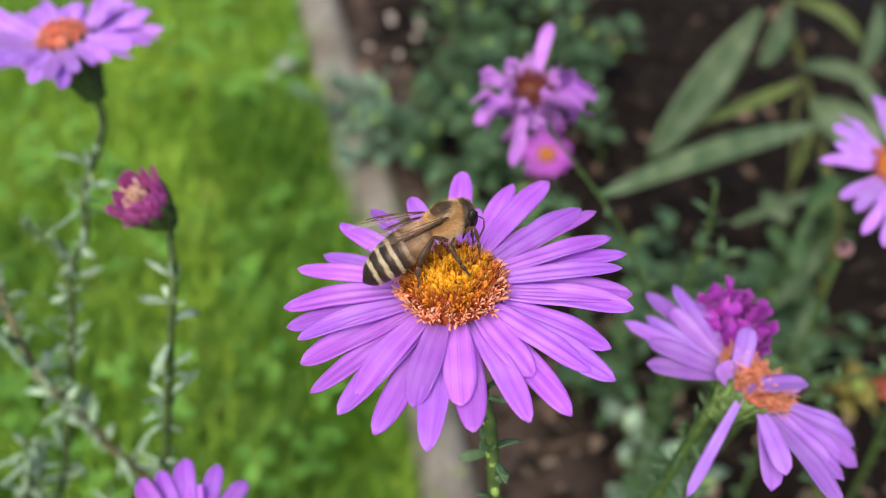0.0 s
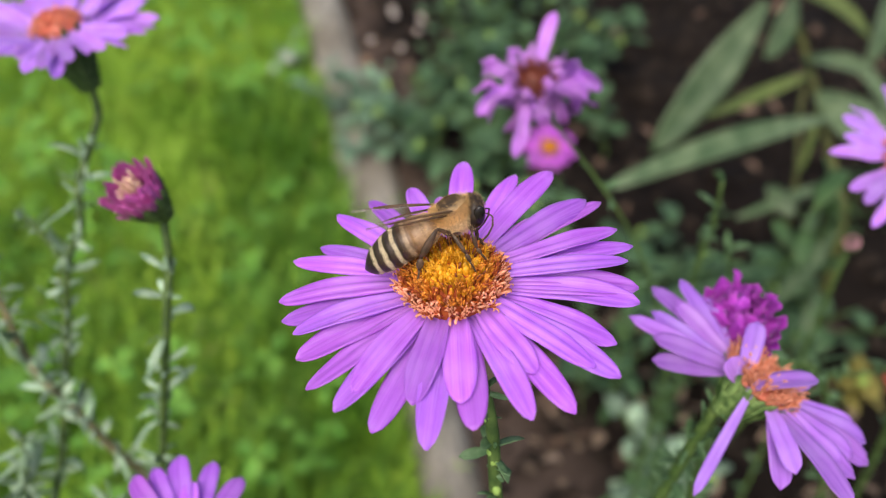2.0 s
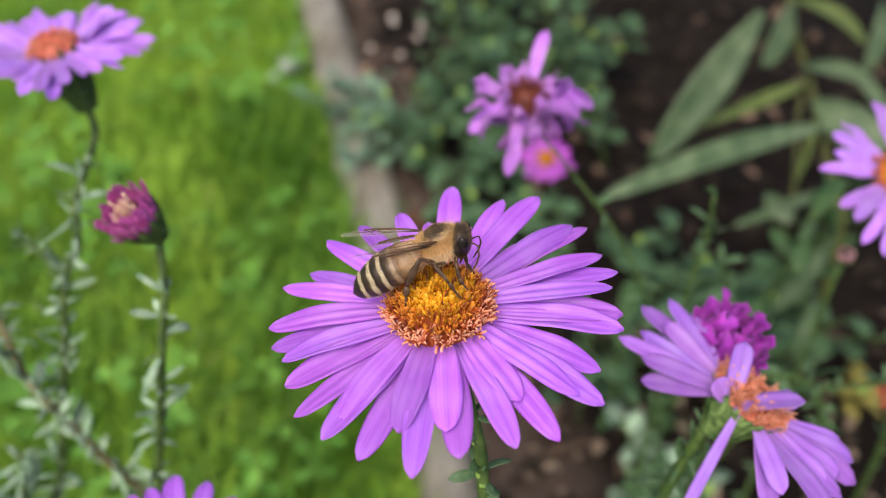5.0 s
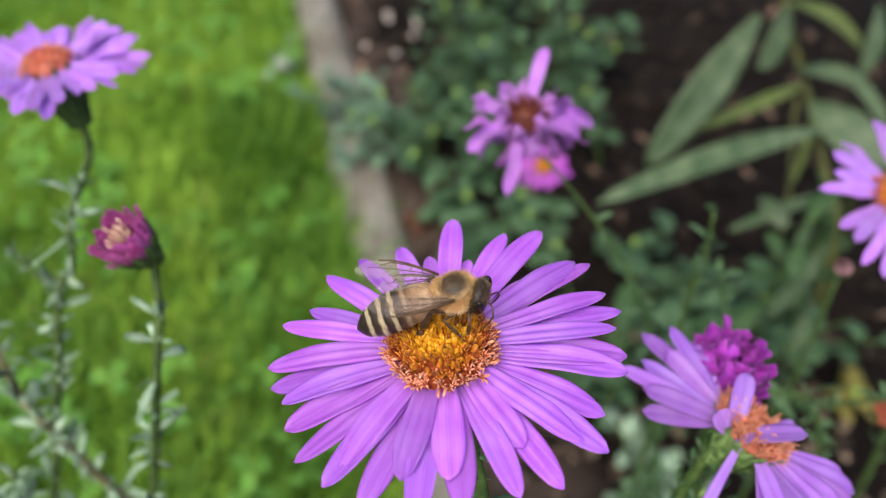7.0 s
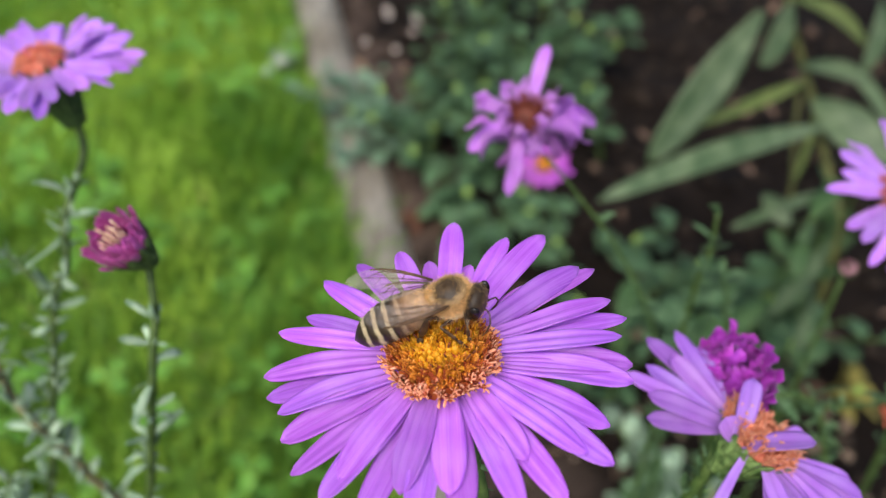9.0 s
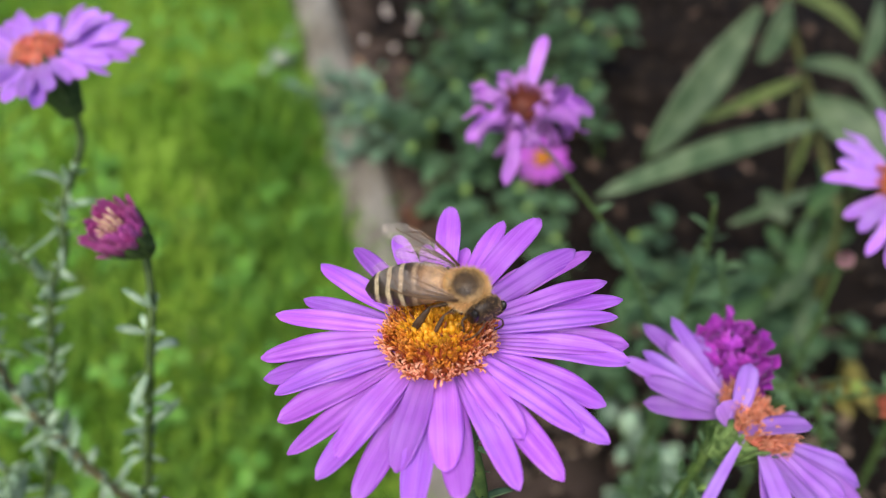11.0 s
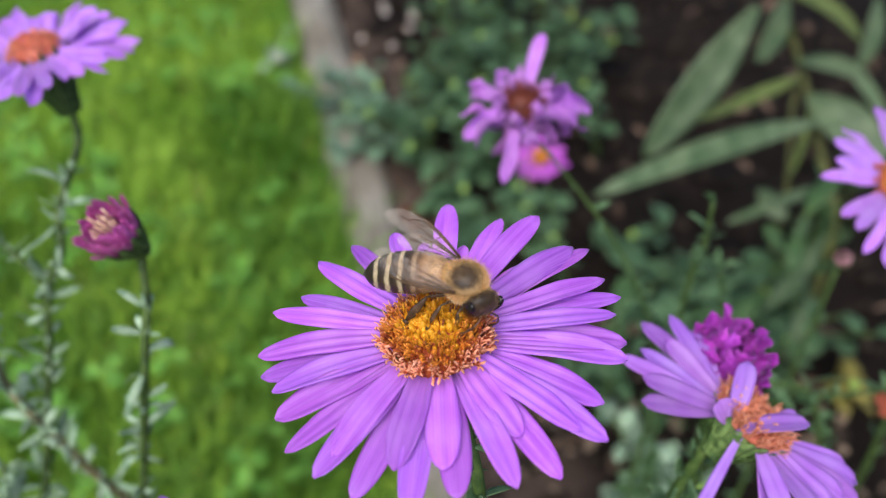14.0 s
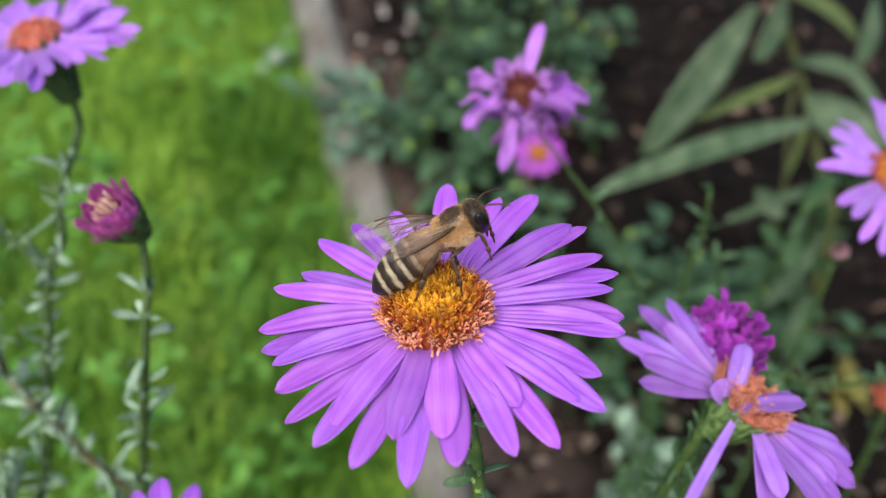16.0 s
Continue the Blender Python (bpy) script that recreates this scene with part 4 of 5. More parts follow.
for k in range(16):
    a, r = k * 2.4, 0.0004 * math.sqrt(k)
    tv, tf = tube_data([Vector((r * math.cos(a), r * math.sin(a), 0)), Vector((r * 1.5 * math.cos(a), r * 1.5 * math.sin(a), 0.0036 + 0.0008 * math.sin(k * 3)))], lambda s: 0.00020, 6, len(v))
    v, f = v + tv, f + tf
put("disc", mesh_of("disc", v, f, leafy("bud_heart", (0.60, 0.32, 0.24), (0.82, 0.58, 0.42), 0.6, 0.1, 900)), head, None, "pale yellow heart")

# the flower below in the foreground
low = aster("open lilac aster seen from its petal tips")
leafy_stem(low, [(-0.045, 0.045, -0.02), (-0.040, 0.048, 0.12), (-0.0345, 0.0488, 0.230)], 0.0012, 0.0008, ASTER_LEAVES, STEM, 0.006, 41, 0.05, (0.5, 0.9), 0.5, 0.85)
head = head_base(low, stand((-0.0336, 0.0491, 0.2379), (0.02, -0.15, 0.98)), 0.0052, 0.006, LIGHT_BRACT, seed=7)
petal_to(head, ((132, 132, -9, 13.5), (123, 123, -13, 13.5), (110, 110, -12, 13.8), (93, 93, -15, 12.1), (75, 75, -20, 10.6), (104, 104, -8, 8.0), (122, 122, -10, 8.5)), 0.0031, 0.0042,
         LILAC, 14, 38)
rnd = random.Random(38)
for k in range(22):
    add_petal(head, 168 + k * 9.4 + rnd.uniform(-3, 3), rnd.uniform(0.0165, 0.0190), 0.0030, 0.0042, LILAC, rnd.uniform(-0.0004, 0.0005), rnd.uniform(-6, 10), rnd.uniform(-25, -8),
              cup=0.15, waist=0.5, blunt=0.75, twist=rnd.uniform(-14, 14), nu=10, nv=6)
add_disc(head, 0.0050, 0.0026, 70, YOUNG, MIDDLE, RIPE, 0.00045, 43)

# the withered flower
faded = aster("withered mauve aster with curled drooping petals")
leafy_stem(faded, [(0.075, 0.145, -0.005), (0.070, 0.142, 0.12), (0.0621, 0.1403, 0.1755), (0.0530, 0.1390, 0.2041), (0.0410, 0.1345, 0.2288), (0.0262, 0.1310, 0.251), (0.0190, 0.1335, 0.2585)],
           0.00048, 0.00034, GREEN_LEAVES, STEM, 0.0055, 51, 0.05, (0.4, 0.75), 0.3, 0.93)
head = head_base(faded, stand((0.0176, 0.1342, 0.2632), (-0.1, -0.45, 0.88)), 0.0038, 0.005, BRACT, seed=9)
petal_to(head, ((70, 70, 20, 12.7),), 0.0034, 0.003, MAUVE, 8, 48)
petal_to(head, ((124, 124, 30, 6.5), (160, 160, 26, 9.0), (172, 172, 12, 10.0), (216, 216, 10, 12.2), (229, 229, 7, 12.5), (256, 256, 1, 14.5), (337, 337, 3, 8.8),
                (104, 104, 14, 6.5), (7, 7, 9, 7.0), (44, 44, -3, 6.7)), 0.0030, 0.003, MAUVE, 110, 49, None, 0, 3.4, ruffle=0.7)
rnd = random.Random(48)
for k in range(24):
    a = 185 + k * 7 + rnd.uniform(-14, 14)
    add_petal(head, a, rnd.uniform(0.007, 0.018) if not 232 < a < 305 else rnd.uniform(0.006, 0.009), rnd.uniform(0.0020, 0.0032), 0.0026, MAUVE, rnd.uniform(-0.0008, 0.0004), rnd.uniform(-15, 30) if 215 < a < 325 else rnd.uniform(0, 70), rnd.choice((-250, -170, -90, 120)) * rnd.uniform(0.7, 1.2),
              cup=rnd.uniform(0.1, 1.1), waist=0.45, blunt=0.7, twist=rnd.uniform(-170, 170), sway=rnd.uniform(-0.6, 0.6), nu=18, nv=6, ruffle=rnd.uniform(0.4, 1.3))
for k in range(14):
    add_petal(head, 200 + k * 10 + rnd.uniform(-8, 8), rnd.uniform(0.0065, 0.0100), rnd.uniform(0.0018, 0.0026), 0.0030, MAUVE, rnd.uniform(0.0, 0.0008), rnd.uniform(-5, 28), rnd.choice((-210, -140, 160)) * rnd.uniform(0.8, 1.2),
              cup=rnd.uniform(0.4, 1.2), waist=0.45, blunt=0.7, twist=rnd.uniform(-200, 200), sway=rnd.uniform(-0.6, 0.6), nu=16, nv=5, ruffle=rnd.uniform(0.6, 1.4))
add_disc(head, 0.0038, 0.0036, 70, WITHERED, WITHERED, WITHERED, 0.00042, 53, 0.5, 0, WITHERED)

# the small flower further back
small = aster("small open pink-lilac aster with a yellow disc")
leafy_stem(small, [(0.075, 0.25, -0.005), (0.060, 0.24, 0.10), (0.0395, 0.2295, 0.184)], 0.0006, 0.0004, GREEN_LEAVES, STEM, 0.007, 61, 0.03, (0.6, 1.0), 0.3, 0.95)
head = head_base(small, stand((0.0376, 0.2272, 0.1889), (-0.05, -0.55, 0.83)), 0.003, 0.005, BRACT, seed=11)
rnd = random.Random(58)
for k in range(18):
    add_petal(head, k * 20 + rnd.uniform(-5, 5), rnd.uniform(0.0085, 0.012), 0.0024, 0.0022, PINK, rnd.uniform(-0.0003, 0.0003), rnd.uniform(0, 15), rnd.uniform(-35, -10), cup=0.1, nu=8, nv=4)
add_disc(head, 0.0028, 0.0014, 40, YOUNG, YOUNG, MIDDLE, 0.0004, 63)

# the lopsided flower with gaps among its petals
lop = aster("ragged lilac aster with petals missing and an orange disc")
leafy_stem(lop, [(0.030, 0.060, -0.005), (0.032, 0.066, 0.12), (0.0330, 0.0672, 0.200), (0.0364, 0.0677, 0.2291), (0.0392, 0.0676, 0.2480)], 0.0012, 0.0009, GREEN_LEAVES, STEM, 0.0022, 71, 0.10,
           (0.5, 0.8), 0.8, 1.0)
head = head_base(lop, stand((0.0433, 0.0677, 0.2523), (0.58, 0.21, 0.79)), 0.0050, 0.0066, LIGHT_BRACT, rows=3, count=17, seed=13)
FACING = (-0.62, -0.75, 0.22)
petal_to(head, ((136, 136, -2, 15.9), (133, 133, 13, 14.2), (120, 120, 17, 11.6), (164, 164, -13, 15.6), (172, 172, -14, 12.0), (178, 178, -26, 11.3), (150, 150, -7, 13.0), (141, 141, 4, 11.5)),
         0.0025, 0.0040, BLUE_LILAC, 12, 68, FACING, 0.75, 0.8, ruffle=0.12)
petal_to(head, ((350, 350, 19, 11.0), (343, 343, 15, 12.8), (340, 340, 8, 12.3), (337, 337, 7, 14.0), (292, 292, 0, 15.8), (300, 300, -3, 13.5), (318, 318, 3, 12.5), (328, 328, 8, 11.0),
                (310, 310, 4, 10.0), (281, 281, -13, 10.2)), 0.0030, 0.0040, BLUE_LILAC, 20, 69, FACING, 0.6, 1.1, ruffle=0.12)
petal_to(head, ((284, 284, -31, 11.2),), 0.0028, 0.0040, BLUE_LILAC, 12, 67, FACING, 0.6)
petal_to(head, ((212, 100, 53, 9.2), (205, 170, 30, 3.6)), 0.0030, 0.0044, BLUE_LILAC, 30, 70, FACING, 0.6)
petal_to(head, ((233, 265, -61, 16.5),), 0.0016, 0.0042, BLUE_LILAC, -35, 71, FACING, 0.6)
petal_to(head, ((225, 341, 50, 9.0), (16, 16, 60, 5.6)), 0.0030, 0.0048, BLUE_LILAC, 60, 72, FACING, 0.3)
add_disc(head, 0.0050, 0.0022, 110, RIPE, RIPE, RIPE, 0.00045, 73, 0.3, 0, RUSTY)
fine_florets(head, 0.0048, 0.0024, 75, 0.35, 0.98, RIPE, 0.0034, 14, 44)

# the dense magenta flower behind it
dense = aster("half-open magenta aster with crowded petals")
leafy_stem(dense, [(0.060, 0.085, -0.005), (0.055, 0.083, 0.12), (0.0456, 0.0810, 0.2470)], 0.0011, 0.0008, GREEN_LEAVES, STEM, 0.005, 81, 0.05, (0.6, 0.9), 0.5, 0.9)
head = head_base(dense, stand((0.0443, 0.0800, 0.2510), (0.12, -0.22, 0.96)), 0.0036, 0.0052, LIGHT_BRACT, seed=15)
rnd = random.Random(78)
for k in range(72):
    ring = k // 24
    add_petal(head, k * 15 + ring * 8 + rnd.uniform(-12, 12), 0.0092 - 0.0008 * ring + rnd.uniform(-0.0014, 0.0012), 0.0022, 0.0030 - 0.0006 * ring, MAGENTA, -0.0006 + 0.0008 * ring,
              36 + 13 * ring + rnd.uniform(-8, 8), rnd.uniform(20, 70), cup=0.5, waist=0.55, blunt=0.85, twist=rnd.uniform(-90, 90), sway=rnd.uniform(-0.3, 0.3), nu=9, nv=5, ruffle=0.6)

# the flower beside the tall plant
side = aster("open lilac aster beside the tall plant")
leafy_stem(side, [(0.165, 0.16, -0.005), (0.150, 0.152, 0.12), (0.118, 0.137, 0.215), (0.0925, 0.1240, 0.249)], 0.0011, 0.0008, GREEN_LEAVES, STEM, 0.006, 91, 0.05, (0.6, 0.9), 0.3, 0.9)
head = head_base(side, stand((0.0901, 0.1215, 0.2542), (-0.25, -0.50, 0.83)), 0.005, 0.006, BRACT, seed=17)
petal_to(head, ((99, 99, 4, 12.2), (134, 134, 21, 11.7), (146, 146, 25, 11.6), (159, 159, 28, 10.3), (177, 177, 25, 13.2), (209, 209, 25, 12.3), (234, 234, 13, 13.8), (248, 248, 9, 14.5),
                (274, 274, 1, 13.2), (306, 306, -8, 12.0), (358, 358, -10, 12.0), (40, 40, -12, 13.4), (63, 63, -10, 14), (80, 80, -7, 14), (89, 89, -4, 11.7), (224, 224, 22, 12.1),
                (290, 290, 0, 13), (325, 325, -6, 13), (20, 20, -8, 13)), 0.0026, 0.0040, PALE_LILAC, 22, 88, None, 0, 2.2, ruffle=0.25)
add_disc(head, 0.0048, 0.0024, 60, YOUNG, MIDDLE, RUSTY, 0.00045, 93)

# the fading flower at the end of the shoot across the bed
fading = aster("fading aster with a rusty disc and few violet petals")
leafy_stem(fading, [(0.175, 0.150, -0.005), (0.160, 0.140, 0.11), (0.125, 0.118, 0.185), (0.1070, 0.1095, 0.2010)], 0.0009, 0.0007, GREEN_LEAVES, STEM, 0.006, 99, 0.05, (0.5, 0.9), 0.3, 0.9)
head = head_base(fading, stand((0.1026, 0.1070, 0.2045), (-0.55, -0.40, 0.72)), 0.0034, 0.0048, BRACT, seed=21)
petal_to(head, ((300, 300, -20, 8.0), (325, 325, -10, 9.5), (350, 350, -5, 9.0), (20, 20, 0, 9.0), (45, 45, 5, 8.0)), 0.0024, 0.0030, BLUE_LILAC, 25, 98, None, 0, 1.6, ruffle=0.2)
add_disc(head, 0.0034, 0.0022, 70, RUSTY, RUSTY, RUSTY, 0.00042, 97, 0.3, 0, RUSTY)

# leafy shoots with no flower
SHOOTS = (
    ("leafy aster shoot with small grey-green leaves", [(-0.075, 0.085, -0.02), (-0.068, 0.090, 0.12), (-0.0631, 0.0918, 0.1799), (-0.0698, 0.0935, 0.1975), (-0.0753, 0.0955, 0.2077),
      (-0.0843, 0.1008, 0.2186), (-0.0901, 0.1091, 0.2316), (-0.0947, 0.1165, 0.2404)], 0.0012, BROWN_STEM, ASTER_LEAVES, 0.0022, 0.02),
    ("leafy aster shoot with small grey-green leaves", [(-0.085, 0.070, -0.02), (-0.088, 0.080, 0.12), (-0.0885, 0.086, 0.185), (-0.0870, 0.092, 0.205)], 0.0011, STEM, ASTER_LEAVES, 0.0020, 0.03),
    ("leafy aster shoot with small grey-green leaves", [(-0.060, 0.075, -0.02), (-0.062, 0.078, 0.12), (-0.0660, 0.080, 0.175), (-0.0700, 0.084, 0.195)], 0.0011, STEM, ASTER_LEAVES, 0.0020, 0.03),
    ("green aster shoot in the bed", [(0.068, 0.135, -0.005), (0.062, 0.134, 0.12), (0.0601, 0.1327, 0.2131), (0.0607, 0.132, 0.2278), (0.0597, 0.1318, 0.2415)], 0.0009, STEM, SPRIG_LEAVES, 0.0024, 0.1),
    ("green aster shoot in the bed", [(0.088, 0.145, -0.005), (0.086, 0.146, 0.12), (0.0800, 0.147, 0.185), (0.0740, 0.148, 0.208)], 0.0009, STEM, GREEN_LEAVES, 0.004, 0.05),
    ("green aster shoot in the bed", [(0.120, 0.120, -0.005), (0.112, 0.118, 0.12), (0.0900, 0.114, 0.195), (0.070, 0.112, 0.206)], 0.0009, STEM, GREEN_LEAVES, 0.004, 0.05),
)
SHOOTS += (("thin aster shoot lying across the bed", [(0.070, 0.118, 0.150), (0.0804, 0.115, 0.1951), (0.0875, 0.112, 0.2006), (0.0943, 0.110, 0.2045), (0.1016, 0.108, 0.2091)], 0.0007, STEM, SPRIG_LEAVES, 0.0030, 0.045),)
for k, (label, pts, r, material, leaves, step, first) in enumerate(SHOOTS):
    shoot = thing("aster_shoot", label, "plant", None, "leafy aster shoots")
    leafy_stem(shoot, pts, r, r * 0.5, leaves, material, step, 200 + k, first, (0.75, 1.6) if leaves is ASTER_LEAVES else (0.6, 1.1), 0.7)
pinkbud = aster("small pale pink aster bud")
leafy_stem(pinkbud, [(0.125, 0.17, -0.005), (0.120, 0.165, 0.10), (0.1095, 0.1545, 0.203)], 0.0008, 0.0006, GREEN_LEAVES, STEM, 0.008, 95, 0.06, (0.6, 1.0), 0.3, 0.9)
head = head_base(pinkbud, stand((0.1093, 0.1536, 0.2060), (-0.5, -0.2, 0.8)), 0.0022, 0.004, LIGHT_BRACT, flare=0.05, seed=19)
for k in range(14):
    add_petal(head, k * 25.7, 0.0045, 0.0013, 0.0018, leafy("bud_pink", (0.62, 0.30, 0.36), (0.80, 0.52, 0.52), 0.6, 0.3, 600) if k == 0 else bpy.data.materials["bud_pink"], -0.001, 68 + 14 * (k % 2), 45, cup=0.5, nu=5, nv=3)


# ---- the bee: x to its head, z up, y to its left, in the thorax's space ----
def body_material(name, stops, rough, size=1500.0):
    """Colour runs along the abdomen, 0 at its front end and 1 at its tip."""
    m, nt, b, out = tree(name)
    sep = nt.nodes.new("ShaderNodeSeparateXYZ")
    wob = noise_of(nt, 900.0, 4)
    nt.links.new(coords(nt), sep.inputs[0])
    r = node(nt, "ShaderNodeMapRange", **{"From Min": 0.0003, "From Max": -0.0091, "To Min": -0.032, "To Max": 0.968})
    nt.links.new(sep.outputs[0], r.inputs[0])
    k = nt.nodes.new("ShaderNodeMath")
    k.operation = "MULTIPLY_ADD"
    nt.links.new(wob, k.inputs[0])
    k.inputs[1].default_value = 0.065
    nt.links.new(r.outputs[0], k.inputs[2])
    col = ramp(nt, stops, k.outputs[0])
    fine = noise_of(nt, size, 3)
    col = blend(nt, col, ramp(nt, [(0.3, (0.7, 0.7, 0.7)), (0.7, (1.25, 1.25, 1.25))], fine), 1.0, "MULTIPLY")
    nt.links.new(col, b.inputs["Base Color"])
    b.inputs["Roughness"].default_value = rough
    b.inputs["Specular IOR Level"].default_value = 0.35
    bump(nt, b, fine, 0.00008, 0.6)
    return m


BLACK, CREAM, AMBER = (0.019, 0.012, 0.008), (0.43, 0.345, 0.21), (0.38, 0.24, 0.135)
DARK_BAND = (0.036, 0.021, 0.012)
ABDOMEN = body_material("banded_abdomen", [
    (0.0, AMBER), (0.20, AMBER), (0.30, (0.26, 0.145, 0.07)), (0.345, (0.13, 0.075, 0.04)), (0.365, (0.31, 0.21, 0.125)), (0.393, (0.28, 0.19, 0.11)), (0.42, (0.07, 0.04, 0.022)), (0.495, BLACK), (0.509, CREAM), (0.540, CREAM),
    (0.565, DARK_BAND), (0.637, BLACK), (0.651, CREAM), (0.684, CREAM), (0.71, DARK_BAND), (0.782, BLACK), (0.796, CREAM), (0.826, CREAM), (0.85, BLACK), (1.0, (0.016, 0.010, 0.007))], 0.42)
CHITIN = leafy("dark_chitin", (0.034, 0.020, 0.012), (0.112, 0.062, 0.033), 0.38, 0.0, 900)
FACE = leafy("dark_face", (0.014, 0.009, 0.006), (0.045, 0.028, 0.016), 0.45, 0.0, 900)
EYE = leafy("bee_eye", (0.006, 0.005, 0.005), (0.016, 0.012, 0.010), 0.16, 0.0, 3000)
FUR = leafy("tan_fur", (0.63, 0.40, 0.155), (0.89, 0.63, 0.31), 0.7, 0.4, 500, True, 0.4)
FLANK_FUR = leafy("beige_flank_fur", (0.74, 0.53, 0.28), (0.96, 0.77, 0.49), 0.7, 0.4, 500, True, 0.4)
DARK_FUR = leafy("dark_fur", (0.075, 0.044, 0.02), (0.20, 0.12, 0.052), 0.6, 0.1, 500, True, 0.3)
PALE_FUR = leafy("pale_fur", (0.56, 0.45, 0.27), (0.78, 0.66, 0.44), 0.7, 0.25, 500, True, 0.25)
VEIN = leafy("wing_vein", (0.06, 0.032, 0.015), (0.14, 0.075, 0.034), 0.45, 0.0, 900)


def thorax_material():
    """Tan skin under the fur with one dark, faintly glossy patch on the back."""
    m, nt, b, out = tree("thorax_skin")
    place = node(nt, "ShaderNodeMapping", Location=(-0.0026 / 0.00212, 0.0, -0.0027 / 0.0019), Scale=(1 / 0.00212, 1 / 0.0020, 1 / 0.0019))
    nt.links.new(nt.nodes.new("ShaderNodeTexCoord").outputs["Object"], place.inputs["Vector"])
    far = nt.nodes.new("ShaderNodeVectorMath")
    far.operation = "LENGTH"
    nt.links.new(place.outputs[0], far.inputs[0])
    k = nt.nodes.new("ShaderNodeMath")
    k.operation = "MULTIPLY_ADD"
    nt.links.new(noise_of(nt, 1400.0, 3), k.inputs[0])
    k.inputs[1].default_value = 0.4
    nt.links.new(far.outputs["Value"], k.inputs[2])
    mask = ramp(nt, [(0.80, (1, 1, 1)), (1.45, (0, 0, 0))], k.outputs[0])
    back = ramp(nt, [(0.3, (0.030, 0.019, 0.011)), (0.7, (0.10, 0.060, 0.027))], noise_of(nt, 900.0, 4))
    skin = ramp(nt, [(0.3, (0.30, 0.185, 0.08)), (0.7, (0.48, 0.32, 0.15))], noise_of(nt, 900.0, 4))
    nt.links.new(blend(nt, skin, back, mask), b.inputs["Base Color"])
    b.inputs["Roughness"].default_value = 0.5
    bump(nt, b, noise_of(nt, 5000.0, 3), 0.00005, 0.6)
    return m


def wing_material(name, low, high):
    m, nt, b, out = tree(name)
    b.inputs["Base Color"].default_value = (0.74, 0.65, 0.56, 1)
    b.inputs["Roughness"].default_value = 0.2
    n = noise_of(nt, 800.0, 3)
    bump(nt, b, n, 0.0001, 0.6)
    t = nt.nodes.new("ShaderNodeBsdfTransparent")
    t.inputs[0].default_value = (0.96, 0.92, 0.88, 1)
    mix = nt.nodes.new("ShaderNodeMixShader")
    r = node(nt, "ShaderNodeMapRange", **{"To Min": low, "To Max": high})
    nt.links.new(n, r.inputs[0])
    nt.links.new(r.outputs[0], mix.inputs[0])
    nt.links.new(t.outputs[0], mix.inputs[1])
    nt.links.new(b.outputs[0], mix.inputs[2])
    nt.links.new(mix.outputs[0], out.inputs[0])
    return m


WING = wing_material("clear_wing", 0.02, 0.15)
MILKY_WING = wing_material("milky_wing", 0.04, 0.25)


def shaped(profile, sides, squash=1.0, drop=0.0, lift=0.0):
    """A body lathed along x: profile of (x, radius) in millimetres; drop bends its end down."""
    verts, faces = [], []
    x0, x1 = profile[0][0], profile[-1][0]
    for i, (x, r) in enumerate(profile):
        s = (x - x0) / (x1 - x0)
        for k in range(sides):
            a = 2 * math.pi * k / sides
            verts.append(Vector((x, r * math.cos(a), r * squash * math.sin(a) + lift - drop * s * s)) / 1000)
        if i:
            o = (i - 1) * sides
            faces += [(o + k, o + (k + 1) % sides, o + sides + (k + 1) % sides, o + sides + k) for k in range(sides)]
    faces += [tuple(reversed(range(sides))), tuple(range((len(profile) - 1) * sides, len(profile) * sides))]
    return verts, faces


def fur_on(name, verts, faces, n, length, material, parent, seed, keep, lean=(-0.5, 0, 0), stout=1.0):
    """Fine tapered hairs standing on a surface, all in one mesh."""
    rnd = random.Random(seed)
    tri = []
    for fc in faces:
        if len(fc) == 4:
            p = [verts[i] for i in fc]
            tri.append((p, ((p[1] - p[0]).cross(p[3] - p[0])).length))
    total = sum(a for _, a in tri)
    v, f = [], []
    for p, area in tri:
        want = n * area / total
        for _ in range(int(want) + (rnd.random() < want % 1)):
            u, w = rnd.random(), rnd.random()
            c = (p[0] * (1 - u) + p[1] * u) * (1 - w) + (p[3] * (1 - u) + p[2] * u) * w
            nrm = (p[1] - p[0]).cross(p[3] - p[0]).normalized()
            if not keep(c * 1000):
                continue
            d = (nrm + Vector(lean) * 0.6 + Vector((rnd.uniform(-1, 1), rnd.uniform(-1, 1), rnd.uniform(-1, 1))) * 0.45).normalized()
            t = d.orthogonal().normalized() * 0.000012 * stout
            t = Matrix.Rotation(rnd.uniform(0, 6.28), 3, d) @ t
            ln = length * rnd.uniform(0.5, 1.3)
            o = len(v)
            v += [c - t, c + t, c + d * ln * 0.6 + t * 0.7, c + d * ln * 0.6 - t * 0.7, c + d * ln]
            f += [(o, o + 1, o + 2, o + 3), (o + 3, o + 2, o + 4)]
    return put(name, mesh_of(name, v, f, material), parent, None, "", "stuff")


def limb(points, radii, flat=1.0):
    """A jointed rod in millimetres with its own thickness at each point, flattened sideways."""
    pts = [Vector(p) / 1000 for p in points]
    path = []
    for a, b in zip(pts, pts[1:]):
        path += [a.lerp(b, k / 4) for k in range(4)]
    path.append(pts[-1])
    n = len(radii) - 1

    def radius(t):
        i = min(int(t * n), n - 1)
        return (radii[i] + (radii[i + 1] - radii[i]) * (t * n - i)) / 1000
    v, f = tube_data(path, radius, 10)
    return [Vector((p.x, p.y, p.z * flat)) for p in v], f


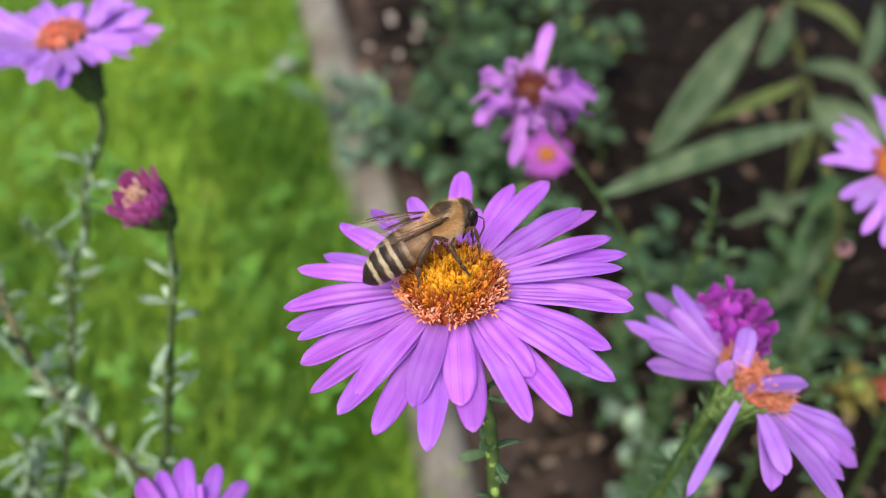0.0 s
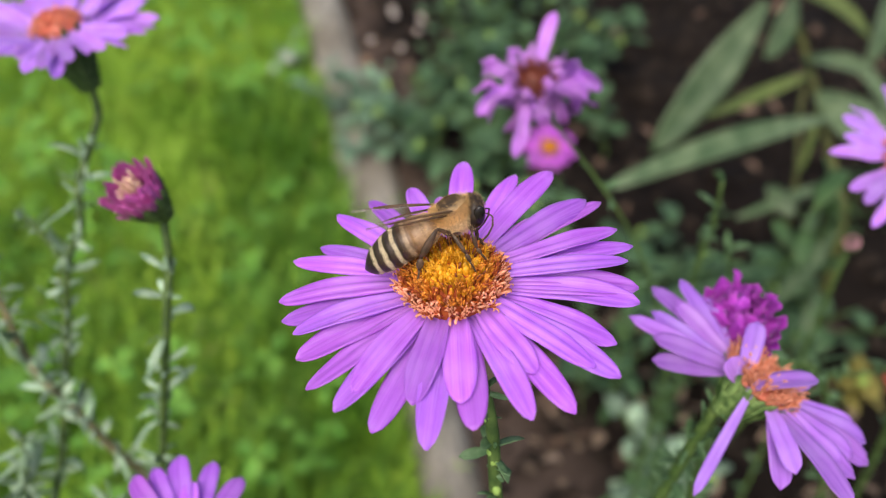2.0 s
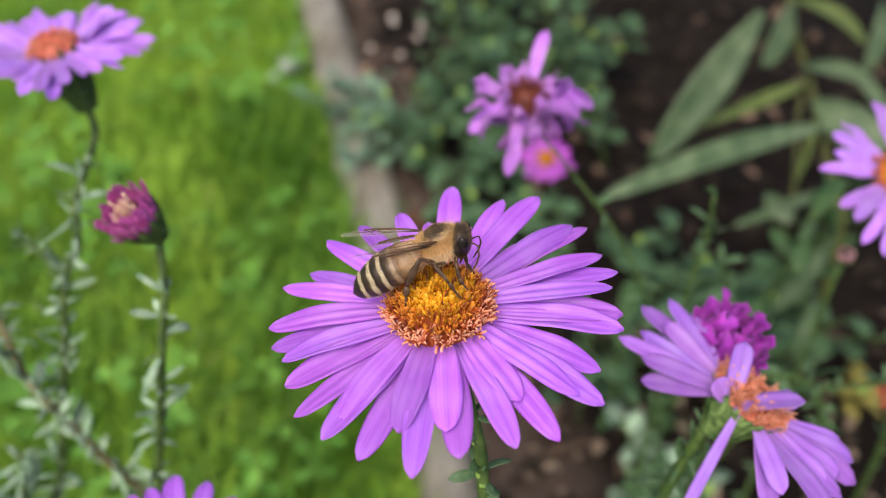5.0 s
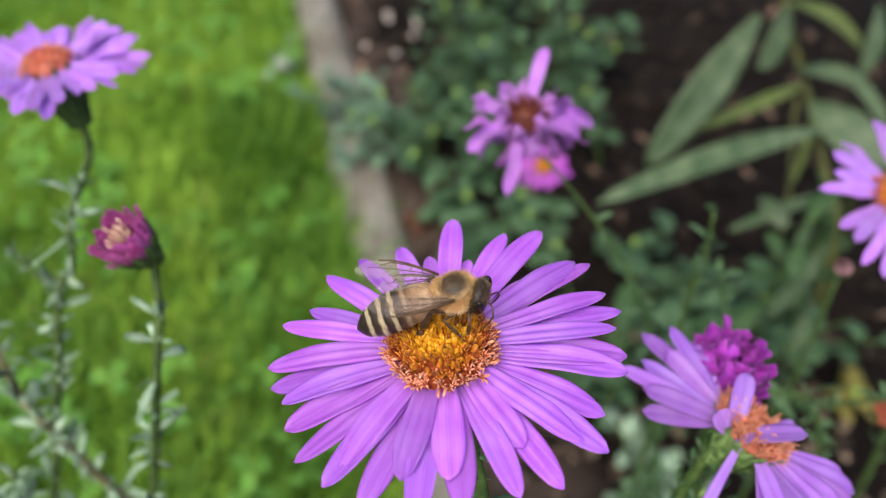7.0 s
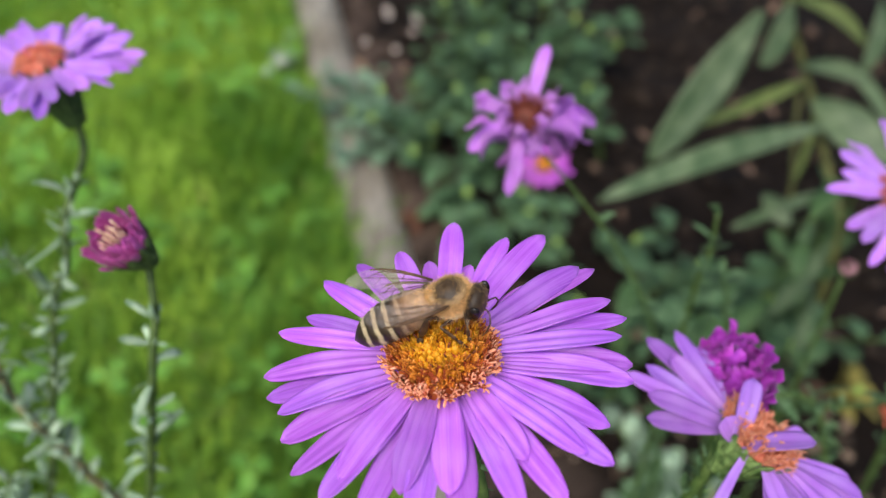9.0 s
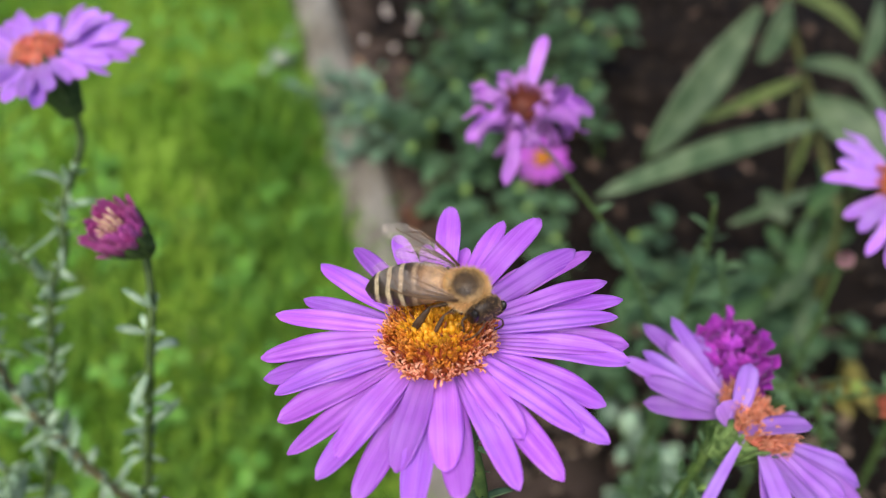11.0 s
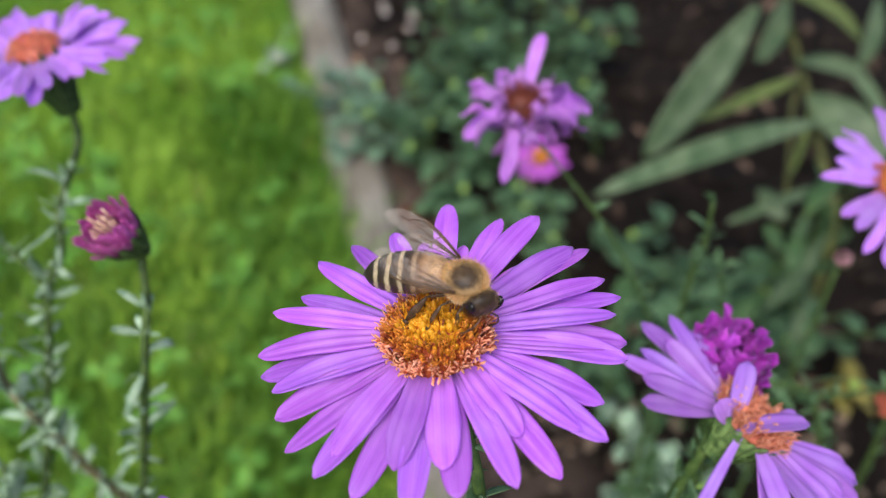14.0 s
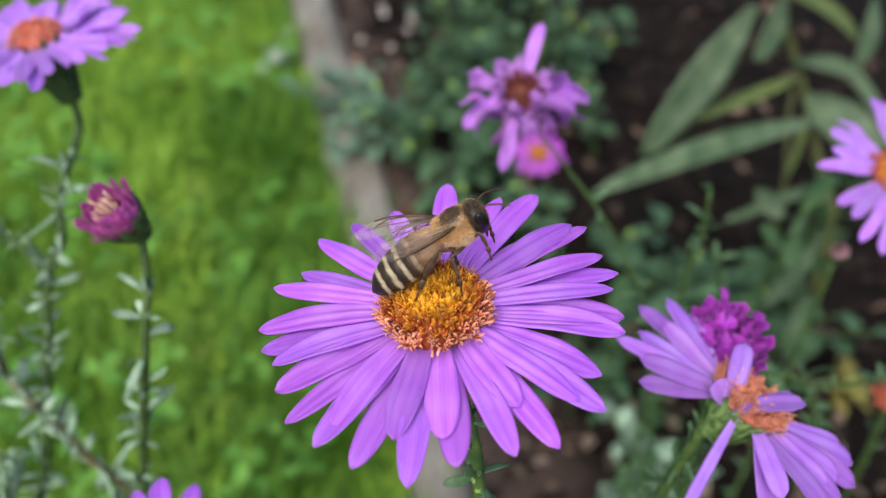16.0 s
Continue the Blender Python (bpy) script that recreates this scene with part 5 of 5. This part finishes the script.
LEG_SIZES = {"hind": (2.6, 3.5, 1.3, 1.7, 0.85), "mid": (2.0, 2.4, 1.0, 1.6, 0.75), "fore": (1.7, 1.7, 0.8, 1.1, 0.7)}


def build_leg(bee, kind, seed):
    """Femur with tibia and foot, each straight along its own x; the walk bends them."""
    femur, tibia, basal, toes, thick = LEG_SIZES[kind]
    v, f = limb([(0, 0, 0), (femur, 0, 0)], [0.2 * thick, 0.34 * thick, 0.34 * thick, 0.26 * thick, 0.16 * thick], 0.7)
    leg = put("leg", mesh_of("leg", v, f, CHITIN), bee)
    fur_on("leg_hair", v, f, 60, 0.0004, FLANK_FUR, leg, seed, lambda c: c.x < femur * 0.7, (0, 0, 0))
    wide = (0.15, 0.31, 0.47, 0.54, 0.49, 0.2) if kind == "hind" else (0.16, 0.27, 0.32, 0.33, 0.30, 0.17)
    v, f = limb([(0, 0, 0), (tibia, 0, 0)], [r * thick for r in wide], 0.55)
    tib = put("tibia", mesh_of("tibia", v, f, CHITIN), leg)
    hv, hf = v, f
    v, f = limb([(0, 0, 0), (basal, 0, 0)], [r * thick for r in ((0.18, 0.50, 0.46, 0.16) if kind == "hind" else (0.16, 0.36, 0.34, 0.16))], 0.6)
    n = len(v)
    tv, tf = limb([(basal, 0, 0), (basal + toes * 0.5, 0, 0.05), (basal + toes, 0, 0.35)], [0.13, 0.11, 0.12, 0.09, 0.1, 0.04])
    tarsus = put("tarsus", mesh_of("tarsus", v + tv, f + [tuple(i + n for i in q) for q in tf], CHITIN), leg)
    return leg, tib, tarsus


def leg_walk(leg, tib, tarsus, kind, hip, rows):
    """Bends a leg: at each time the way of its knee, ankle and toes, in millimetres of the bee's space."""
    femur, tibia = LEG_SIZES[kind][:2]
    keys = []
    for t, knee, ankle, toe in rows:
        a = Vector(hip)
        b = a + (Vector(knee) - a).normalized() * femur
        c = b + (Vector(ankle) - Vector(knee)).normalized() * tibia
        d = c + (Vector(toe) - Vector(ankle)).normalized()
        m = along(a / 1000, b / 1000, (0, 1, 0))
        keys.append((t, m, m.inverted() @ along(b / 1000, c / 1000, (0, 1, 0)), m.inverted() @ along(c / 1000, d / 1000, (0, 1, 0))))
    for ob, i in ((leg, 1), (tib, 2), (tarsus, 3)):
        walk(ob, [(k[0], k[i]) for k in keys])


def build_wing(bee, name, film, length, width, side, m):
    """A clear wing along -x from its root with a stiff front edge and dark veins."""
    n, w = 20, 8

    def front(s):
        return 0.06 * length * math.sin(s * math.pi) * side - side * 0.55 * width * max(0, (s - 0.66) / 0.34) ** 2.4

    def depth(s):
        return width * (0.14 + 0.86 * math.sin(min(1, s * 1.3) ** 0.9 * math.pi / 2)) * math.sqrt(max(0.01, 1 - max(0, (s - 0.7) / 0.3) ** 2))

    def at(s, c, lift=0.0):
        z = 0.05 * length * math.sin(s * 2.2) * (1 - c) + 0.035 * width * math.sin(c * 9 + s * 4) * min(1, 4 * s) + lift
        return Vector((-s * length, front(s) - side * c * depth(s), z)) / 1000
    verts = [at(i / n, j / w) for i in range(n + 1) for j in range(w + 1)]
    faces = [(i * (w + 1) + j, i * (w + 1) + j + 1, (i + 1) * (w + 1) + j + 1, (i + 1) * (w + 1) + j) for i in range(n) for j in range(w)]
    wing = put(name, mesh_of(name, verts, faces, film), bee, m)
    v, f = [], []
    for line, r in (([(0, 0), (0.2, 0), (0.4, 0), (0.6, 0), (0.75, 0.02)], 0.075), ([(0, 0.25), (0.2, 0.13), (0.4, 0.1), (0.6, 0.09)], 0.055), ([(0, 0.5), (0.3, 0.42), (0.6, 0.46), (0.85, 0.42)], 0.032),
                    ([(0.05, 0.7), (0.35, 0.75), (0.6, 0.82)], 0.028), ([(0.33, 0.12), (0.36, 0.45)], 0.028), ([(0.6, 0.1), (0.7, 0.25), (0.74, 0.44)], 0.03), ([(0.45, 0.44), (0.5, 0.78)], 0.024),
                    ([(0.6, 0.46), (0.66, 0.8)], 0.022), ([(0.52, 0.1), (0.56, 0.3), (0.7, 0.25)], 0.024)):
        tv, tf = tube_data([at(s, c, 0.02) for s, c in line], lambda t: 1.7 * r * (1 - 0.35 * t) / 1000, 5, len(v))
        v, f = v + tv, f + tf
    put("vein", mesh_of("vein", v, f, VEIN), wing)
    return wing


WAIST = Vector((0.0006, 0, 0.0004))


def build_bee():
    bee = thing("honey_bee", "brown-banded honey bee with a furry thorax feeding on the flower", "bee")
    # abdomen: overlapping rings that taper to a dark point
    prof = [(0.9, 0.5)]
    x = 0.9
    for k, (x1, r) in enumerate(((-0.5, 1.75), (-2.0, 2.15), (-3.45, 2.25), (-5.0, 2.12), (-6.45, 1.72), (-8.4, 0.15))):
        r0 = prof[-1][1]
        for s in (0.2, 0.4, 0.6, 0.8):
            prof.append((x + (x1 - x) * s, r0 + (r - r0) * (math.sin(s * math.pi / 2) if k < 3 else s ** (1.8 if k < 5 else 2.1))))
        prof.append((x1, r))
        if k < 5:
            prof.append((x1 - 0.05, r - 0.08))
        x = x1
    v, f = shaped(prof, 28, 0.93, 1.2, 0.9)
    v = [p - WAIST for p in v]
    f = [tuple(reversed(q)) for q in f]
    abdomen = put("abdomen", mesh_of("abdomen", v, f, ABDOMEN), bee, Matrix.Translation(WAIST), "dark brown abdomen with cream bands")
    fur_on("fur", v, f, 5000, 0.00042, FUR, abdomen, 3, lambda c: c.x > -1.5 or c.z < -1.7, (-2.2, 0, 0))
    fur_on("band_fur", v, f, 11000, 0.00018, PALE_FUR, abdomen, 4, lambda c: -4.8 < c.x < -4.48 or -6.14 < c.x < -5.82 or -7.45 < c.x < -7.18, (-4.0, 0, 0))
    fur_on("fine_fur", v, f, 2500, 0.00016, DARK_FUR, abdomen, 5, lambda c: c.x < -2.0, (-4.0, 0, 0))
    # thorax
    v, f = ball_data((0.0026, 0, 0.0010), 0.0021, 0.00195, 0.00188, 28, 20)
    thorax = put("thorax", mesh_of("thorax", v, f, thorax_material()), bee, None, "tan furry thorax with a dark bald back")

    def bald(c, k=1.0):
        return c.z > 1.1 and ((c.x - 2.6) / (1.75 * k)) ** 2 + (c.y / (1.65 * k)) ** 2 < 1
    fur_on("fur", v, f, 15000, 0.00045, FUR, thorax, 7, lambda c: c.z > 0.9 and not bald(c))
    fur_on("flank_fur", v, f, 13000, 0.00045, FLANK_FUR, thorax, 17, lambda c: c.z <= 1.0)
    fur_on("back_fur", v, f, 7000, 0.00026, DARK_FUR, thorax, 8, lambda c: bald(c, 1.1), (-1.5, 0, 0))
    fur_on("gold_fur", v, f, 3200, 0.00030, FUR, thorax, 16, lambda c: bald(c) and not bald(c, 0.62), (-1.5, 0, 0))
    fur_on("back_down", v, f, 350, 0.00036, FUR, thorax, 20, lambda c: bald(c), (-0.6, 0, 0.2))
    fur_on("fringe", v, f, 4200, 0.00078, FUR, thorax, 18, lambda c: c.z > 0.8 and not bald(c, 1.02), (-0.2, 0, 0.7))
    sv, sf = ball_data((0.00105, 0, 0.0020), 0.00062, 0.00118, 0.00055, 16, 10)
    scutellum = put("scutellum", mesh_of("scutellum", sv, sf, thorax.data.materials[0]), thorax, None, "furry brown lobe behind the back")
    fur_on("scutellum_fur", sv, sf, 1500, 0.0004, FUR, thorax, 19, lambda c: True, (-0.6, 0, 0.2))
    # head
    v, f = ball_data((0.0, 0, 0), 0.0012, 0.00195, 0.00188, 22, 16)
    v = [Vector((p.x, p.y * (1 + 90 * min(p.z, 0)), p.z)) for p in v]
    head = put("head", mesh_of("head", v, f, FACE), bee, pose(0.0047, 0, 0.0003, 0, 25, 0))
    fur_on("fur", v, f, 2600, 0.00030, DARK_FUR, head, 9, lambda c: abs(c.y) < 1.7 and c.x < -0.2)
    fur_on("face_fur", v, f, 1500, 0.00024, DARK_FUR, head, 10, lambda c: abs(c.y) < 1.3 and c.x >= -0.2)
    fur_on("brow_fur", v, f, 500, 0.00034, FUR, head, 11, lambda c: c.z > 0.9 or abs(c.y) < 0.5)
    antennae = []
    for s in (-1, 1):
        v, f = ball_data((0, 0, 0), 0.00070, 0.00046, 0.00130, 18, 14)
        put("compound_eye", mesh_of("compound_eye", v, f, EYE), head, pose(0.00034, s * 0.00152, 0.0001, -s * 14, 0, 0))
        v, f = limb([(0, 0, 0), (0.55, s * 0.25, 0.35), (1.05, s * 0.5, 0.4)], [0.09, 0.085, 0.08])
        n = len(v)
        tv, tf = limb([(1.05, s * 0.5, 0.4), (1.5, s * 0.75, -0.4), (1.55, s * 0.95, -1.4), (1.3, s * 1.05, -2.5)], [0.075, 0.1, 0.1, 0.1, 0.07])
        antennae.append(put("antenna", mesh_of("antenna", v + tv, f + [tuple(i + n for i in q) for q in tf], CHITIN), head, pose(0.00095, s * 0.0003, 0.0)))
    v, f = limb([(0.35, 0, -1.2), (0.35, 0, -1.9), (0.1, 0, -2.7)], [0.36, 0.26, 0.14, 0.08])
    put("tongue", mesh_of("tongue", v, f, CHITIN), head)
    legs = [(kind, side, build_leg(bee, kind, 31 + i)) for i, (kind, side) in enumerate((k, s) for s in (1, -1) for k in ("hind", "mid", "fore"))]
    near = (build_wing(bee, "forewing", WING, 8.8, 2.5, -1, None), build_wing(bee, "hindwing", WING, 6.2, 1.9, -1, None))
    far = (build_wing(bee, "forewing", MILKY_WING, 8.4, 2.3, 1, None), build_wing(bee, "hindwing", MILKY_WING, 6.0, 2.0, 1, None))
    return bee, legs, abdomen, head, antennae, near, far


bee, legs, abdomen, bee_head, antennae, near_wings, far_wings = build_bee()


def motions():
    # the bee's way over the disc
    walk(bee, [
        (0.0, pose(-0.00138, 0.06077, 0.28525, -14.0, -21.5, 24.6)),
        (0.5, pose(-0.00105, 0.06062, 0.28482, -16.0, -20.6, 13.2)),
        (1.0, pose(-0.00088, 0.06075, 0.28501, -16.1, -24.0, 11.8)),
        (1.5, pose(-0.00071, 0.06080, 0.28504, -16.3, -25.3, 10.6)),
        (2.0, pose(-0.00068, 0.06071, 0.28505, -16.4, -23.8, 13.9)),
        (2.5, pose(-0.00083, 0.06076, 0.28514, -16.6, -23.9, 14.4)),
        (3.0, pose(-0.00067, 0.06065, 0.28511, -16.7, -22.9, 12.5)),
        (3.5, pose(-0.00064, 0.06066, 0.28519, -16.9, -22.3, 11.6)),
        (4.0, pose(-0.00069, 0.06070, 0.28521, -17.0, -24.5, 10.7)),
        (6.5, pose(-0.00024, 0.06098, 0.28531, 8.0, -23.6, -4.0)),
        (7.0, pose(0.00022, 0.06093, 0.28528, 12.0, -12.3, -3.9)),
        (7.5, pose(-0.00030, 0.06061, 0.28488, 12.5, -20.4, -2.3)),
        (8.0, pose(-0.00004, 0.06079, 0.28511, 13.0, -21.7, 0.5)),
        (8.5, pose(0.00007, 0.06087, 0.28522, 13.5, -17.3, -2.5)),
        (9.0, pose(-0.00010, 0.06104, 0.28538, 14.0, -18.2, -4.8)),
        (11.5, pose(0.00211, 0.06137, 0.28565, 25.0, 8.2, -33.1)),
        (12.0, pose(0.00188, 0.06142, 0.28581, 24.8, 9.7, -30.6)),
        (12.5, pose(0.00180, 0.06143, 0.28579, 24.7, 11.2, -33.8)),
        (13.0, pose(0.00186, 0.06135, 0.28572, 24.5, 11.9, -31.5)),
        (13.5, pose(0.00213, 0.06176, 0.28616, 24.3, 9.1, -37.1)),
        (14.0, pose(0.00203, 0.06174, 0.28616, 24.2, 7.6, -34.7)),
        (14.5, pose(0.00158, 0.06172, 0.28610, 24.0, 3.2, -31.6)),
        (15.0, pose(0.00106, 0.06159, 0.28594, 12.0, -13.3, -24.3)),
        (15.5, pose(0.00112, 0.06200, 0.28646, 0.0, -27.1, -7.7)),
        (16.0, pose(0.00153, 0.06185, 0.28636, -8.0, -29.2, 10.2)),
    ])
    # its abdomen swings at the waist
    walk(abdomen, [(t, Matrix.Translation(WAIST) @ pose(0, 0, 0, 0, 0, a)) for t, a in ((0, -2), (4.2, -4), (6.3, 15), (9.2, 14), (11.3, 28), (14.5, 28), (15, 22), (15.5, 12), (16, 8))])
    # the bud sways in the wind
    walk(bud, [
        (0.0, pose(0.00005, 0.00004, 0.00004)),
        (0.5, pose(-0.00001, 0.00002, 0.00002)),
        (1.0, pose(0.00007, -0.00001, -0.00001)),
        (1.5, pose(0.00004, 0.00002, 0.00003)),
        (2.0, pose(0.00004, 0.00000, 0.00000)),
        (2.5, pose(0.00008, 0.00000, 0.00000)),
        (3.0, pose(0.00001, -0.00006, -0.00008)),
        (3.5, pose(0.00004, 0.00002, 0.00002)),
        (4.0, pose(0.00002, -0.00003, -0.00004)),
        (6.5, pose(0.00013, 0.00003, 0.00004)),
        (7.0, pose(-0.00009, -0.00003, -0.00004)),
        (7.5, pose(-0.00051, -0.00021, -0.00026)),
        (8.0, pose(-0.00000, 0.00001, 0.00001)),
        (8.5, pose(0.00015, 0.00027, 0.00033)),
        (9.0, pose(-0.00008, 0.00006, 0.00007)),
        (11.5, pose(-0.00018, -0.00014, -0.00017)),
        (12.0, pose(-0.00033, -0.00030, -0.00035)),
        (12.5, pose(0.00007, 0.00008, 0.00009)),
        (13.0, pose(0.00018, 0.00029, 0.00035)),
        (13.5, pose(-0.00000, -0.00002, -0.00002)),
        (14.0, pose(-0.00049, -0.00032, -0.00039)),
        (14.5, pose(0.00001, -0.00002, -0.00003)),
        (15.0, pose(0.00033, 0.00027, 0.00032)),
        (15.5, pose(0.00006, 0.00005, 0.00006)),
        (16.0, pose(-0.00044, -0.00030, -0.00035)),
    ])
    # knees, ankles and toes as the bee climbs about: the far legs mirror the near ones
    stance = {
        "hind": ((1.6, -1.2, -0.6), {
            "up": ((0.2, -2.4, 1.6), (-2.8, -2.7, -0.3), (-3.9, -2.7, -2.6)), "feed": ((0.6, -2.4, 1.4), (-2.7, -2.7, -0.8), (-3.9, -2.7, -2.6)),
            "turn": ((0.0, -2.4, 1.7), (-2.5, -2.7, -2.2), (-3.8, -2.7, -5.0)), "down": ((-1.5, -4.2, 0.2), (-2.4, -6.8, -1.7), (-2.8, -7.7, -3.3)), "leave": ((0.3, -2.4, 0.9), (-3.4, -2.7, -1.5), (-5.4, -2.7, -3.4))}),
        "mid": ((2.3, -1.3, -0.7), {
            "up": ((1.5, -2.6, -0.3), (1.4, -3.2, -2.8), (1.8, -3.2, -5.4)), "feed": ((1.8, -2.6, 0.2), (2.0, -3.2, -1.7), (2.0, -3.2, -4.1)),
            "turn": ((1.2, -2.6, 0.1), (2.4, -3.2, -1.9), (2.9, -3.2, -3.6)), "down": ((1.2, -3.6, 0.1), (0.7, -5.8, -1.5), (0.9, -7.2, -2.9)), "leave": ((0.9, -2.5, -0.3), (0.5, -3.0, -2.0), (-0.6, -3.1, -4.9))}),
        "fore": ((3.6, -1.0, -0.5), {
            "up": ((4.3, -2.0, -0.3), (4.0, -2.2, -2.1), (3.5, -2.2, -3.6)), "feed": ((3.5, -2.2, -0.6), (3.1, -2.2, -2.2), (3.3, -2.2, -3.3)),
            "turn": ((3.6, -2.1, -0.8), (3.2, -2.2, -2.6), (3.1, -2.2, -3.9)), "down": ((3.2, -2.2, -0.8), (3.4, -2.9, -2.0), (3.6, -3.2, -3.3)), "leave": ((4.2, -1.8, 0.1), (4.0, -2.0, -1.4), (3.7, -2.1, -2.6))}),
    }
    gait = ((0, "up"), (0.5, "up"), (1.0, "feed"), (4.2, "feed"), (6.3, "turn"), (9.2, "turn"), (11.3, "down"), (14.5, "down"), (15.1, "turn"), (15.7, "leave"), (16, "leave"))
    for i, (kind, side, parts) in enumerate(legs):
        hip, poses = stance[kind]
        rows = []
        for j, (t, name) in enumerate(gait):
            away = Vector((0.12 * math.sin(1.7 * j + 2 * i), 0, 0.12 * math.sin(2.3 * j + i)))
            rows.append((t, *((Vector(p) + away * (k > 0)) * Vector((1, side, 1)) if side > 0 else Vector((p[0] + 0.3, min(-p[1], 2.4) * 0.75, p[2] - 0.9)) for k, p in enumerate(poses[name]))))
        leg_walk(*parts, kind, (hip[0], hip[1] * side, hip[2]), rows)
    # the near wings ride on the abdomen, the far ones tilt
    for wing, root, low in zip(near_wings, ((0.0027, -0.0018, 0.0021), (0.0020, -0.0017, 0.0019)), (0, -1)):
        walk(wing, [(t, pose(*root, a, b + low, c)) for t, a, b, c in ((0, 4, 8, 5), (0.7, 4, 10, 4), (1.2, 2, 11, 4), (2.0, -12, 15, 4), (4.2, -12, 15, 4), (6.3, 18, 6, 12), (9.2, 18, 6, 12), (11.3, 10, 8, 16), (14.5, 10, 8, 16), (15.5, 18, 6, 10), (16, 22, 4, 8))])
    for wing, root, pitch, turn in zip(far_wings, ((0.0011, 0.0015, 0.0023), (0.0007, 0.0014, 0.0020)), (20, 13), (-5, 6)):
        walk(wing, [(t, pose(*root, a, pitch, turn)) for t, a in ((0, -20), (2.5, -29), (4.2, -29), (6.3, -16), (9.2, -14), (11.3, -18), (14.5, -18), (15.5, -4), (16, 2))])
    # head and feelers
    walk(bee_head, [(t, pose(x / 1000, y / 1000, z / 1000, r, a, b)) for t, r, a, b, x, y, z in
                    ((0, 0, 30, 0, 4.4, 0, 0.3), (0.5, 0, 32, 0, 4.4, 0, 0.3), (4.2, 0, 32, -2, 4.35, 0, 0.3), (6.3, -10, 20, -16, 4.75, -0.2, 0.3), (7.5, -10, 20, -16, 4.75, -0.3, 0.2),
                     (9.2, -14, 24, -22, 4.65, -0.4, 0.0), (11.3, -34, 12, -38, 4.75, -0.9, 0.2), (14.5, -32, 12, -36, 4.75, -0.9, 0.3), (15, -14, 18, -14, 4.7, -0.3, 0.5), (15.5, -4, 8, 0, 4.65, 0, 0.7),
                     (16, 0, 4, 4, 4.65, 0, 0.9))])
    for s, feeler in zip((-1, 1), antennae):
        walk(feeler, [(t, pose(0.00095, s * 0.0003, 0, 0, a, b * s)) for t, a, b in
                      ((0, 28, 8), (2, 22, 14), (4.2, 14, 10), (6.3, 10, 20), (9.2, 0, 18), (11.3, -6, 26), (12.3, 6, 14), (13.2, -10, 24), (14.5, 0, 16), (15.2, -30, 10), (15.7, -62, 12), (16, -70, 8))])


motions()
